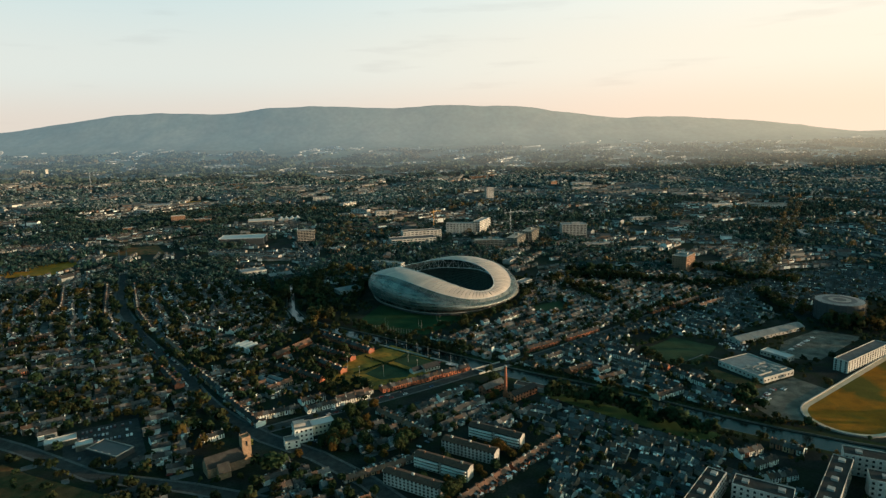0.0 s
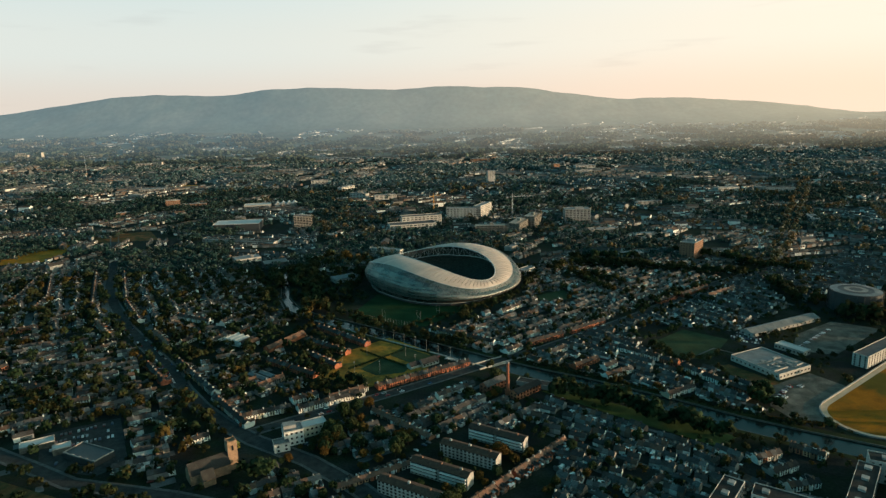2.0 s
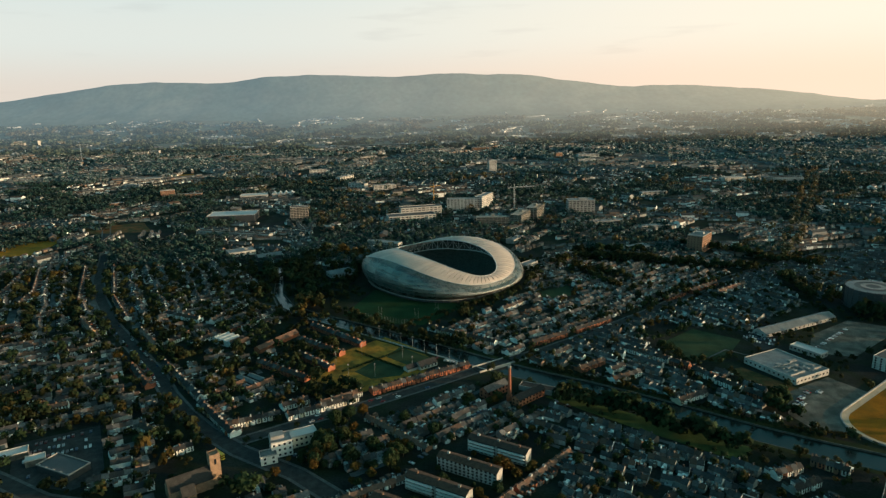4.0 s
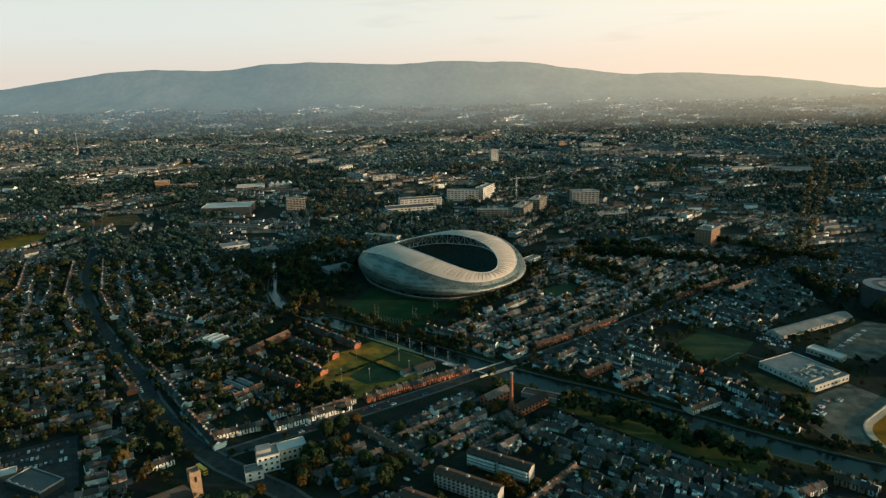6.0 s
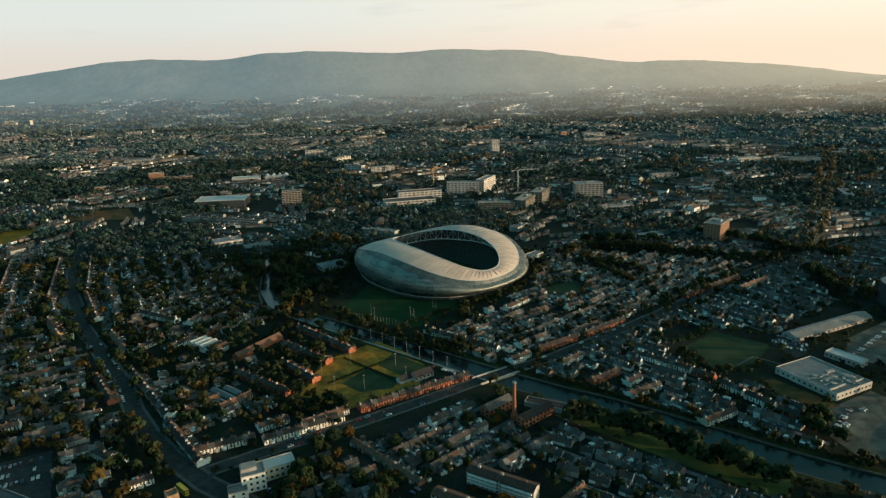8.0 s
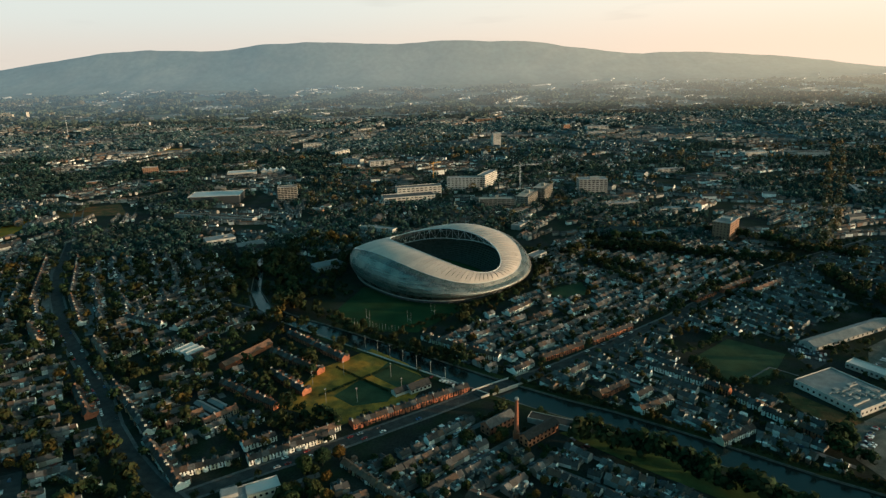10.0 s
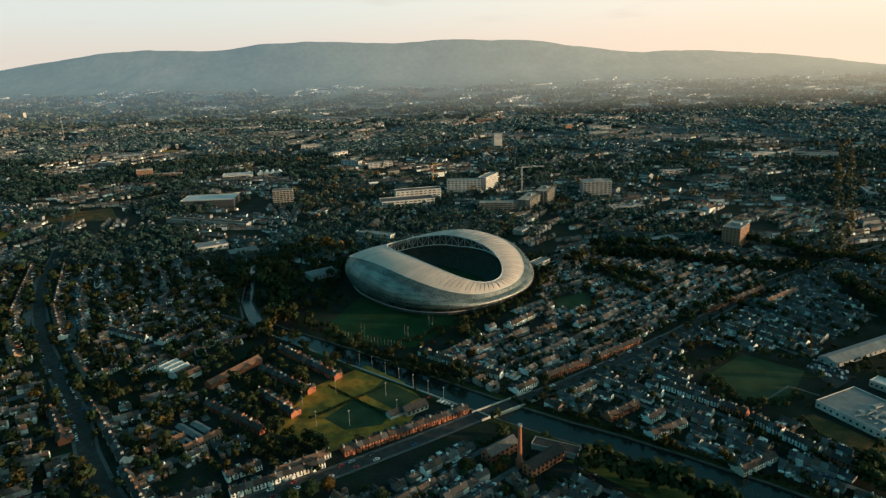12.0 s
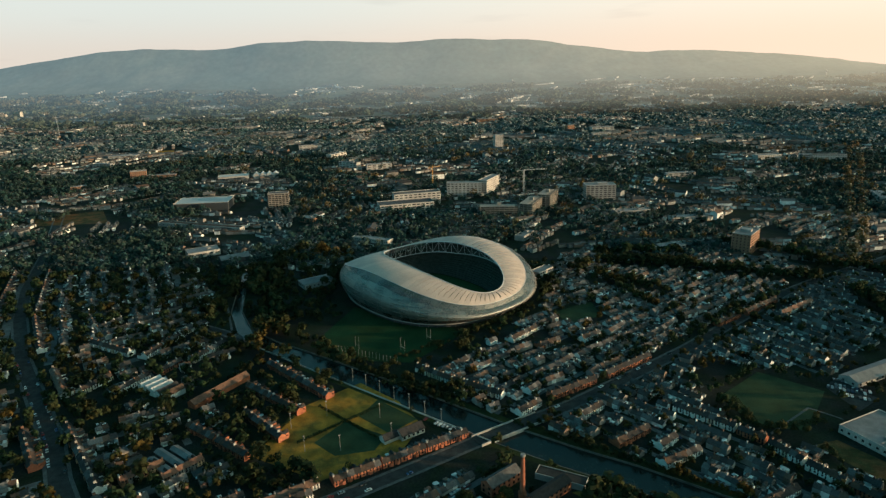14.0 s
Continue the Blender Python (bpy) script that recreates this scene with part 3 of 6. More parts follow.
flat_area("church_green", [(-330, -462), (-300, -478), (-262, -494), (-228, -508), (-230, -560), (-340, -560)], M["worn"], "olive grass of a small green", "grass")
keep([(-85, -110), (-190, -95), (-165, -140), (-120, -172), (-75, -205)])

# ---- stadium ----
E_AX, F_AX = Vector((math.cos(STAD_A), math.sin(STAD_A), 0)), Vector((-math.sin(STAD_A), math.cos(STAD_A), 0))


def oval(phi, a, b, n, off=0.0, hs=(0.0,)):
    c, s = math.cos(phi), math.sin(phi)
    u = a * math.copysign(abs(c) ** (2 / n), c) + off
    v = b * math.copysign(abs(s) ** (2 / n), s)
    p = STAD_C + E_AX * u + F_AX * v
    p.z = sum(h * math.cos(k * phi) for k, h in enumerate(hs))
    return p


def rim_in(phi):
    return oval(phi, 78.3, 44.2, 2.2, 11.4, (34.6, -4.9, -6.7, -0.3))


def rim_out(phi):
    return oval(phi, 99.4, 89.1, 2.4, 4.3, (26.1, -3.7, -10.4, 1.2))


def rim_base(phi):
    return oval(phi, 95.0, 88.4, 2.4, 4.3, (3.6,))


def roof_at(phi, s):
    p = rim_out(phi).lerp(rim_in(phi), s)
    p.z += 2.8 * math.sin(math.pi * s)
    return p


def wall_at(phi, w):
    b, e = rim_base(phi), rim_out(phi)
    p = b.lerp(e, w)
    out = (p - STAD_C)
    out.z = 0
    p += out.normalized() * (6.5 * math.sin(math.pi * w))
    return p


def eave_share(phi):
    """How far the clear cladding reaches up into the roof's curve: furthest over the practice pitch and the terraces."""
    d = (math.degrees(phi) + 180) % 360 - 180
    up, down = max(0, min(1, (d + 128) / 40)), max(0, min(1, (112 - d) / 45))
    return 0.03 + 0.18 * up * up * (3 - 2 * up) * down * down * (3 - 2 * down)


def build_stadium():
    st = thing("stadium", "large oval stadium with a saddle-shaped pale roof and clear cladding", "stadium")
    bowl = part("seating_bowl", Geo(), M["seat"], st, "dark blue rows of seating")
    g = Geo()
    n, rows = 120, 16
    for k in range(n):
        phi = 2 * math.pi * k / n
        top = max(rim_in(phi).z - 13, 7)
        for r in range(rows + 1):
            f = r / rows
            p = oval(phi, 62 + 26 * f, 40 + 40 * f, 2.6, 6)
            g.v += [(p.x, p.y, 2 + (top - 2) * f ** 1.3), (p.x, p.y, 2 + (top - 2) * min(1, (r + 1) / rows) ** 1.3)]
    m = 2 * (rows + 1)
    for k in range(n):
        a, b = k * m, (k + 1) % n * m
        for r in range(m - 1):
            g.f.append((a + r, b + r, b + r + 1, a + r + 1))
    bowl.data = g.mesh("seating_bowl", M["seat"])
    g = Geo()
    ring = [oval(2 * math.pi * k / 60, 62.5, 40.5, 2.6, 6) for k in range(60)]
    g.add([(p.x, p.y, 1.2) for p in ring], [tuple(range(60))])
    part("turf", g, M["pitch"], st, "green mown turf")
    # floors behind the clear cladding
    for z in (8.0, 12.5, 17.0, 21.5, 26.0, 30.5):
        g = Geo()
        for k in range(-n // 4, n - n // 4 + 1):
            a, b = 2 * math.pi * k / n, 2 * math.pi * (k + 1) / n
            if min(rim_out(a).z, rim_out(b).z) < z + 3 or k == n - n // 4:
                if g.f:
                    part("concourse_floor", g, M["concrete"], st, "concrete concourse floor")
                g = Geo()
                continue
            pts = []
            for ph, f in ((a, 0.975), (b, 0.975), (b, 0.90), (a, 0.90)):
                p = wall_at(ph, min(1, (z - 3.6) / max(rim_out(ph).z - 3.6, 1)))
                p = STAD_C + (p - STAD_C) * f
                pts.append((p.x, p.y))
            g.add([(x, y, z + h) for h in (0, 0.6) for x, y in pts], [(4, 5, 6, 7), (3, 2, 1, 0), (0, 1, 5, 4), (2, 3, 7, 6)])
    # dark back-of-stand wall added so the clear cladding reads as a shaded interior
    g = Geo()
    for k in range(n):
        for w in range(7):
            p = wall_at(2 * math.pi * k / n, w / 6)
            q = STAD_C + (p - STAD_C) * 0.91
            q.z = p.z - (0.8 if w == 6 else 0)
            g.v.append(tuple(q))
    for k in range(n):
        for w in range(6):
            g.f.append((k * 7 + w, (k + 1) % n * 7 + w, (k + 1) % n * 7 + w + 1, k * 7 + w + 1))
    part("inner_glazing", g, M["core"], st, "dark back-of-stand wall added behind the cladding to darken it")
    # roof panels with open joints
    N = 90
    for k in range(N):
        turn = (2 * math.pi * k / N + math.pi) % (2 * math.pi) - math.pi
        seam = -1.2 < turn < 2.7     # closed joints on the river side
        wide_gap = 0.075 if -0.9 < turn < 1.6 else 0.05
        g = Geo()
        S = 8
        vs = []
        for s in range(S + 1):
            gap = wide_gap if seam and s > 1 else 0.006
            a, b = 2 * math.pi * (k + gap) / N, 2 * math.pi * (k + 1 - gap) / N
            for ph in (a, (a + b) / 2, b):
                p = roof_at(ph, eave_share(ph) + (1 - eave_share(ph)) * s / S)
                vs.append(p)
        low = [p - Vector((0, 0, 0.5)) for p in vs]
        fs = []
        o = len(vs)
        for s in range(S):
            for q in (0, 1):
                i = 3 * s + q
                fs.append((i, i + 1, i + 4, i + 3))
                fs.append((o + i + 3, o + i + 4, o + i + 1, o + i))
            fs += [(3 * s + 3, o + 3 * s + 3, o + 3 * s, 3 * s), (3 * s + 2, o + 3 * s + 2, o + 3 * s + 5, 3 * s + 5)]
        g.add(vs + low, fs)
        part("roof_panel", g, M["roofskin"], st)
        g = Geo()
        c = 2 * math.pi * (k + 1) / N
        for s in range(S):
            p, q = (roof_at(c, eave_share(c) + (1 - eave_share(c)) * v / S) for v in (s, s + 1))
            g.tube(p - Vector((0, 0, 0.75)), q - Vector((0, 0, 0.75)), 0.28, n=4)
        part("roof_rib", g, M["dark"], st)
    # cladding panels, the top tier curving over into the roof
    N, T = 60, 5
    for k in range(N):
        a, b = 2 * math.pi * (k + 0.004) / N, 2 * math.pi * (k + 0.996) / N
        for t in range(T + 1):
            g, vs = Geo(), []
            for i in range(3):
                for ph in (a, (a + b) / 2, b):
                    vs.append(wall_at(ph, (t + 0.03 + 0.94 * i / 2) / T) if t < T else roof_at(ph, eave_share(ph) * (0.03 + 0.94 * i / 2)))
            g.add(vs, [(3 * r + q, 3 * r + q + 1, 3 * r + q + 4, 3 * r + q + 3) for r in (0, 1) for q in (0, 1)])
            part("cladding_panel", g, M["poly"], st)
        g = Geo()
        c = 2 * math.pi * k / N
        pts = [STAD_C + (wall_at(c, w / 6) - STAD_C) * 0.985 for w in range(7)]
        for p, q in zip(pts, pts[1:]):
            g.tube(p, q, 0.22, n=4)
        part("cladding_rib", g, M["concrete"], st)
    # eave tube, inner rim and truss
    g = Geo()
    pts = [roof_at(2 * math.pi * k / 180, eave_share(2 * math.pi * k / 180)) for k in range(181)]
    for p, q in zip(pts, pts[1:]):
        g.tube(p, q, 0.3, n=6)
    part("eave_tube", g, M["steel"], st, "pale rounded eave")
    g = Geo()
    pts = [rim_in(2 * math.pi * k / 180) for k in range(181)]
    for p, q in zip(pts, pts[1:]):
        g.tube(p, q, 0.6, n=6)
    part("inner_rim", g, M["steel"], st, "white steel inner rim")
    low = []
    K = 52
    for k in range(K + 1):
        phi = 2 * math.pi * k / K
        p = rim_in(phi)
        q = STAD_C + (p - STAD_C) * 1.03
        q.z = p.z - 12.5 * max(0.0, min(1.0, (math.cos(phi - math.pi) + 0.75)))
        low.append((p, q))
    g = Geo()
    for (p, q), (p2, q2) in zip(low, low[1:]):
        if (p - q).length > 4 or (p2 - q2).length > 4:
            g.tube(q, q2, 0.55, n=6)
    part("lower_chord", g, M["steel"], st, "white steel truss chord")
    for i, ((p, q), (p2, q2)) in enumerate(zip(low, low[1:])):
        if p.z - q.z > 2.5:
            part("truss_post", Geo().tube(p, q, 0.28, n=5), M["steel"], st)
            part("truss_diagonal", Geo().tube(q, p2, 0.25, n=5) if i % 2 else Geo().tube(p, q2, 0.25, n=5), M["steel"], st)
    g = Geo()
    for k in range(60):
        a, b = 2 * math.pi * k / 60, 2 * math.pi * (k + 1) / 60
        p, q = rim_base(a), rim_base(b)
        p2, q2 = STAD_C + (p - STAD_C) * 0.985, STAD_C + (q - STAD_C) * 0.985
        g.add([(p2.x, p2.y, 0), (q2.x, q2.y, 0), (q2.x, q2.y, 3.6), (p2.x, p2.y, 3.6)], [(0, 1, 2, 3)])
        g.add([(p2.x, p2.y, 3.6), (q2.x, q2.y, 3.6), (q.x, q.y, 3.6), (p.x, p.y, 3.6)], [(0, 1, 2, 3), (3, 2, 1, 0)])
    part("podium", g, M["dark"], st, "dark glazed ground storey")
    g = Geo()
    for k in range(120):
        p, q = rim_base(2 * math.pi * k / 120), rim_base(2 * math.pi * (k + 1) / 120)
        g.tube(p - Vector((0, 0, 0.3)), q - Vector((0, 0, 0.3)), 0.55, n=6)
    part("ring_beam", g, M["concrete"], st, "pale concrete ring beam")
    for k in range(60):
        p = rim_base(2 * math.pi * k / 60)
        p = STAD_C + (p - STAD_C) * 0.993
        part("column", Geo().tube((p.x, p.y, 0), (p.x, p.y, 3.6), 0.3, n=6), M["quay"], st)
    return st


build_stadium()

# ---- houses ----
random.seed(3)
PROTO = {}


def house_mesh(style, kind, w, d, eave, ridge):
    """One house of a row with its lower return behind; its front towards -y, its left edge at x = 0."""
    key = ("house", style, kind, w)
    if key not in PROTO:
        rnd = random.Random(kind * 7 + len(style))
        g = Geo()
        g.house(0.02, -d / 2 + 0.06 * (kind % 2), 0, w - 0.02, d / 2, eave, ridge - 0.05)
        x0, deep, hh = (0.25 if kind % 2 else w * 0.48), (2.6, 3.6, 4.6)[kind % 3], (2.4, min(3.5, eave - 0.4), min(3.1, eave - 0.2))[kind % 3]
        x1 = x0 + w * 0.5
        g.box(x0, d / 2, 0, x1, d / 2 + deep, hh)
        if kind % 3:                 # gable end of the return
            g.add([(x0, d / 2 + deep, hh), (x1, d / 2 + deep, hh), ((x0 + x1) / 2, d / 2 + deep, hh + 1.0)], [(1, 0, 2)])
        if kind in (0, 2, 5):        # front bay
            g.box(w * 0.12, -d / 2 - 0.8, 0, w * 0.52, -d / 2 + 0.1, min(2.5, eave - 0.4))
        if kind in (1, 4):           # white lean-to behind
            a0 = w * 0.55 if kind % 2 else 0.2
            g.box(a0, d / 2, 0, a0 + w * 0.38, d / 2 + 2.2, 2.3)
        split = len(g.f)
        if kind % 3:
            xm, ye = (x0 + x1) / 2, d / 2 + deep + 0.15
            g.add([(x0 - 0.12, d / 2 - 0.6, hh - 0.08), (x0 - 0.12, ye, hh - 0.08), (xm, ye, hh + 1.08), (xm, d / 2 - 0.6, hh + 1.08), (x1 + 0.12, d / 2 - 0.6, hh - 0.08), (x1 + 0.12, ye, hh - 0.08)], [(0, 3, 2, 1), (4, 5, 2, 3)])
        else:
            g.box(x0 - 0.1, d / 2, hh, x1 + 0.1, d / 2 + deep + 0.1, hh + 0.18)
        panes = len(g.f)
        fx = -d / 2 + 0.06 * (kind % 2)
        for x, z, pw, ph in ([(w * 0.3, eave * 0.74, 0.95, 1.2), (w * 0.72, eave * 0.74, 0.95, 1.2)] if eave > 3 else []) + [(w * 0.32, min(1.5, eave * 0.5), 1.2, 1.2), (w * 0.75, 1.05, 0.9, 2.0)]:
            g.add([(x - pw / 2, fx - 0.04, z - ph / 2), (x + pw / 2, fx - 0.04, z - ph / 2), (x + pw / 2, fx - 0.04, z + ph / 2), (x - pw / 2, fx - 0.04, z + ph / 2)], [(0, 1, 2, 3)])
            if z > 1.1:
                g.add([(x + pw / 2, d / 2 + 0.04, z - ph / 2), (x - pw / 2, d / 2 + 0.04, z - ph / 2), (x - pw / 2, d / 2 + 0.04, z + ph / 2), (x + pw / 2, d / 2 + 0.04, z + ph / 2)], [(0, 1, 2, 3)])
        PROTO[key] = g.mesh("house", {"mixed": M["wall"], "brick": M["wall_brick"], "tiled": M["wall_brick"], "white": M["wall_white"]}[style], False, M["slate"] if kind % 3 else M["flat"], split)
        PROTO[key].materials.append(M["glass"])
        for k in range(panes, len(g.f)):
            PROTO[key].polygons[k].material_index = 2
    return PROTO[key]


LABELS = {"mixed": "row of joined houses in brick and painted render, slate roof", "brick": "row of red brick terraced houses with slate roofs and chimneys", "tiled": "row of small brick houses with warm brown tiled roofs", "white": "row of white painted terraced houses with slate roofs"}


def terrace(n, style, w=4.4, d=5.8, eave=4.0, ridge=5.8):
    """A row of n joined houses, its front towards -y."""
    t = thing("terrace", LABELS[style], "house", "terraced houses of the city")
    L = n * w
    roofm = M["tile"] if style == "tiled" or style == "mixed" and n % 2 == 0 else M["slate"]
    if ("stack", ridge) not in PROTO:
        c = Geo().box(-0.4, -0.8, ridge - 0.7, 0.4, 0.8, ridge + 1.1).box(-0.47, -0.88, ridge + 1.1, 0.47, 0.88, ridge + 1.25)
        for y in (-0.5, 0, 0.5):
            c.tube((0, y, ridge + 1.25), (0, y, ridge + 1.7), 0.16, 0.13, n=5)
        PROTO[("stack", ridge)] = c.mesh("chimney", M["chimney"])
    for k in range(n):
        kind = (k * 5 + n) % 6
        key = ("roof", roofm.name, ridge, kind % 3)
        if key not in PROTO:         # neighbours' roofs differ by a hand's width in height
            PROTO[key] = Geo().gable(0, -d / 2, w, d / 2, eave, ridge + 0.14 * (kind % 3), 0.35, 0.2, 0.02).mesh("roof", roofm)
        house = part("house", house_mesh(style, kind, w, d, eave, ridge), None, t)
        house.location.x = -L / 2 + k * w
        part("roof", PROTO[key], None, house)
        if k % 2 == 0 or k == n - 1:
            part("chimney", PROTO[("stack", ridge)], None, house).location.x = 0.5 if k % 2 == 0 else w - 0.5
    return t


def place(key, make, m):
    """The first of a kind is built at m; later ones are copies."""
    if key not in PROTO:
        PROTO[key] = make()
        PROTO[key].matrix_basis = m
        return PROTO[key]
    return copy_thing(PROTO[key], m)


ROWS_PLACED = []
THINGS = 150                        # rows built as things


def put_row(x, y, deg, n, style, cottage=False, first=False):
    ROWS_PLACED.append((x, y, deg, n, style, cottage, first))


def build_rows():
    """The rows nearest the start of the shot are things; the rest are joined."""
    order = sorted(ROWS_PLACED, key=lambda r: (not r[6], math.hypot(r[0], r[1] + 560)))
    for x, y, deg, n, style, cottage, _ in order[:THINGS]:
        size = (4.0, 5.2, 2.6, 4.2) if cottage else (4.4, 5.8, 4.0, 5.8)
        place(("row", n, style, cottage), lambda: terrace(n, style, *size), pose(x, y, 0, 0, 0, deg))
    walls, roofs = Geo(), Geo()
    rnd = random.Random(17)
    for x, y, deg, n, style, cottage, _ in order[THINGS:]:
        w, d, eave, ridge = (4.0, 5.2, 2.6, 4.2) if cottage else (4.4, 5.8, 4.0, 5.8)
        m = pose(x, y, 0, 0, 0, deg)
        a, b, L = Geo(), Geo(), n * w
        for k in range(n):
            x0, up = -L / 2 + k * w, rnd.uniform(0, 0.35)
            a.house(x0, -d / 2, 0, x0 + w - 0.04, d / 2, eave, ridge - 0.05)
            b.gable(x0, -d / 2, x0 + w, d / 2, eave, ridge + up, 0.35, 0.2, 0.02)
            r0, deep, hh = x0 + rnd.choice((0.2, w * 0.45)), rnd.uniform(2.2, 4.8), rnd.uniform(2.2, eave - 0.3)
            a.box(r0, d / 2, 0, r0 + w * 0.5, d / 2 + deep, hh)
            if rnd.random() < 0.6:
                r1, ye = r0 + w * 0.5, d / 2 + deep
                a.add([(r0, ye, hh), (r1, ye, hh), ((r0 + r1) / 2, ye, hh + 1.0)], [(1, 0, 2)])
                b.add([(r0 - 0.1, d / 2 - 0.5, hh), (r0 - 0.1, ye + 0.1, hh), ((r0 + r1) / 2, ye + 0.1, hh + 1.1), ((r0 + r1) / 2, d / 2 - 0.5, hh + 1.1), (r1 + 0.1, d / 2 - 0.5, hh), (r1 + 0.1, ye + 0.1, hh)], [(0, 3, 2, 1), (4, 5, 2, 3)])
            if k % 2:
                (a if rnd.random() < 0.4 else b).box(x0 - 0.4, -0.7, ridge - 0.6, x0 + 0.4, 0.7, ridge + 1.4)
        walls.add([m @ Vector(p) for p in a.v], a.f)
        roofs.add([m @ Vector(p) for p in b.v], b.f)
    t = tagged(new("terrace_streets"), "further streets of terraced houses with slate roofs", "houses", "", "stuff")
    part("walls", walls, M["far_wall"], t)
    part("roofs", roofs, M["far_roof"], t)


def run(x0, y0, x1, y1, style, per=6, cottage=False, flip=False):
    """Joined rows from one end to the other."""
    L, deg = math.hypot(x1 - x0, y1 - y0), math.degrees(math.atan2(y1 - y0, x1 - x0))
    w = 4.0 if cottage else 4.4
    k = max(1, round(L / (per * w)))
    for i in range(k):
        f = (i + 0.5) / k
        put_row(x0 + (x1 - x0) * f, y0 + (y1 - y0) * f, deg + (180 if flip else 0), max(2, round(L / k / w)), style, cottage, True)
    keep(rect((x0 + x1) / 2, (y0 + y1) / 2, L, 8, deg, 1.5))


# rows that stand out
run(-62, -352, 20, -303, "brick", 8)
for a, b, c, d in ((-139, -195, -80, -252), (-146, -232, -97, -273), (-137, -271, -102, -306), (-172, -286, -119, -325)):
    run(a, b, c, d, "brick", 8)
run(-122, -390, -72, -362, "white", 10, flip=False)
run(-165, -402, -128, -385, "white", 7)
run(-100, -372, -70, -352, "mixed", 6)
run(130, -229, 174, -198, "brick", 9)
run(290, -114, 335, -83, "brick", 8)
run(255, -137, 282, -118, "brick", 6)
run(321, -120, 366, -90, "mixed", 8)
for x0, y0, x1, y1, style, per in (
        # both sides of the main street and the streets west of it
        (-511, 60, -435, -100, "mixed", 7), (-471, 62, -403, -78, "white", 6), (-400, -84, -350, -160, "mixed", 6),
        (-589, 47, -560, -40, "mixed", 7), (-560, -40, -545, -110, "white", 7), (-572, 52, -516, -55, "mixed", 7), (-515, -59, -503, -108, "white", 6),
        (-525, -151, -506, -127, "mixed", 6), (-497, -195, -459, -172, "brick", 6), (-458, -152, -442, -127, "mixed", 6), (-455, -223, -442, -201, "white", 6)):
    run(x0, y0, x1, y1, style, per)
for x0, y0, x1, y1, style, per in (
        # between the main street and the river
        (-334, -90, -326, -64, "white", 6), (-322, -116, -310, -94, "white", 6), (-312, -145, -266, -170, "white", 5), (-251, -178, -231, -112, "white", 5),
        (-207, -187, -191, -152, "white", 4), (-226, -206, -216, -187, "brick", 4), (-246, -238, -233, -212, "white", 6), (-274, -234, -263, -212, "white", 5),
        (-316, -199, -283, -241, "mixed", 4), (-366, -263, -343, -232, "white", 6), (-399, -161, -367, -200, "mixed", 5), (-434, -308, -421, -283, "brick", 6)):
    run(x0, y0, x1, y1, style, per)
for x0, y0, x1, y1, style, per in (
        # along the lower main street
        (-384, -372, -373, -350, "white", 6), (-374, -350, -352, -322, "brick", 8), (-358, -391, -346, -380, "white", 3), (-318, -368, -303, -362, "mixed", 4),
        (-284, -290, -252, -332, "brick", 7), (-257, -284, -199, -356, "mixed", 6), (-197, -363, -155, -414, "mixed", 6), (-228, -399, -207, -413, "white", 5),
        (-194, -438, -180, -428, "white", 4), (-190, -347, -172, -330, "mixed", 5), (-166, -346, -148, -326, "mixed", 5), (-129, -374, -112, -363, "white", 4)):
    run(x0, y0, x1, y1, style, per)
for x0, y0, x1, y1, style, per in (
        # east of the river, round the school field
        (168, -277, 197, -305, "white", 5), (198, -307, 211, -321, "brick", 4), (212, -325, 222, -343, "white", 5), (223, -346, 235, -364, "white", 5), (236, -367, 247, -381, "brick", 4),
        (137, -343, 165, -328, "white", 6), (140, -325, 155, -313, "white", 3), (115, -320, 140, -303, "brick", 6), (100, -286, 116, -273, "white", 4)):
    run(x0, y0, x1, y1, style, per)
for x0, y0, x1, y1, style, per in (
        # the streets between the stadium and the bridge
        (83, -259, 120, -236, "brick", 8), (56, -281, 74, -266, "white", 5), (-16, -209, 11, -231, "white", 6), (13, -232, 48, -256, "white", 6),
        (65, -161, 91, -134, "white", 6), (87, -176, 106, -163, "mixed", 5), (125, -164, 144, -151, "white", 5), (178, -382, 204, -368, "white", 5)):
    run(x0, y0, x1, y1, style, per)
run(-62, -392, -14, -440, "mixed", 8, cottage=True)
run(-76, -498, -22, -468, "mixed", 8, cottage=True)
run(80, -447, 40, -487, "tiled", 4, cottage=True)
run(37, -490, 2, -525, "tiled", 4, cottage=True)
run(134, -495, 99, -529, "white", 6, cottage=True)
for x0, y0, x1, y1 in ((202, -480, 221, -473), (205, -496, 224, -488), (233, -465, 250, -480), (206, -512, 228, -508)):
    run(x0, y0, x1, y1, "mixed", 4)


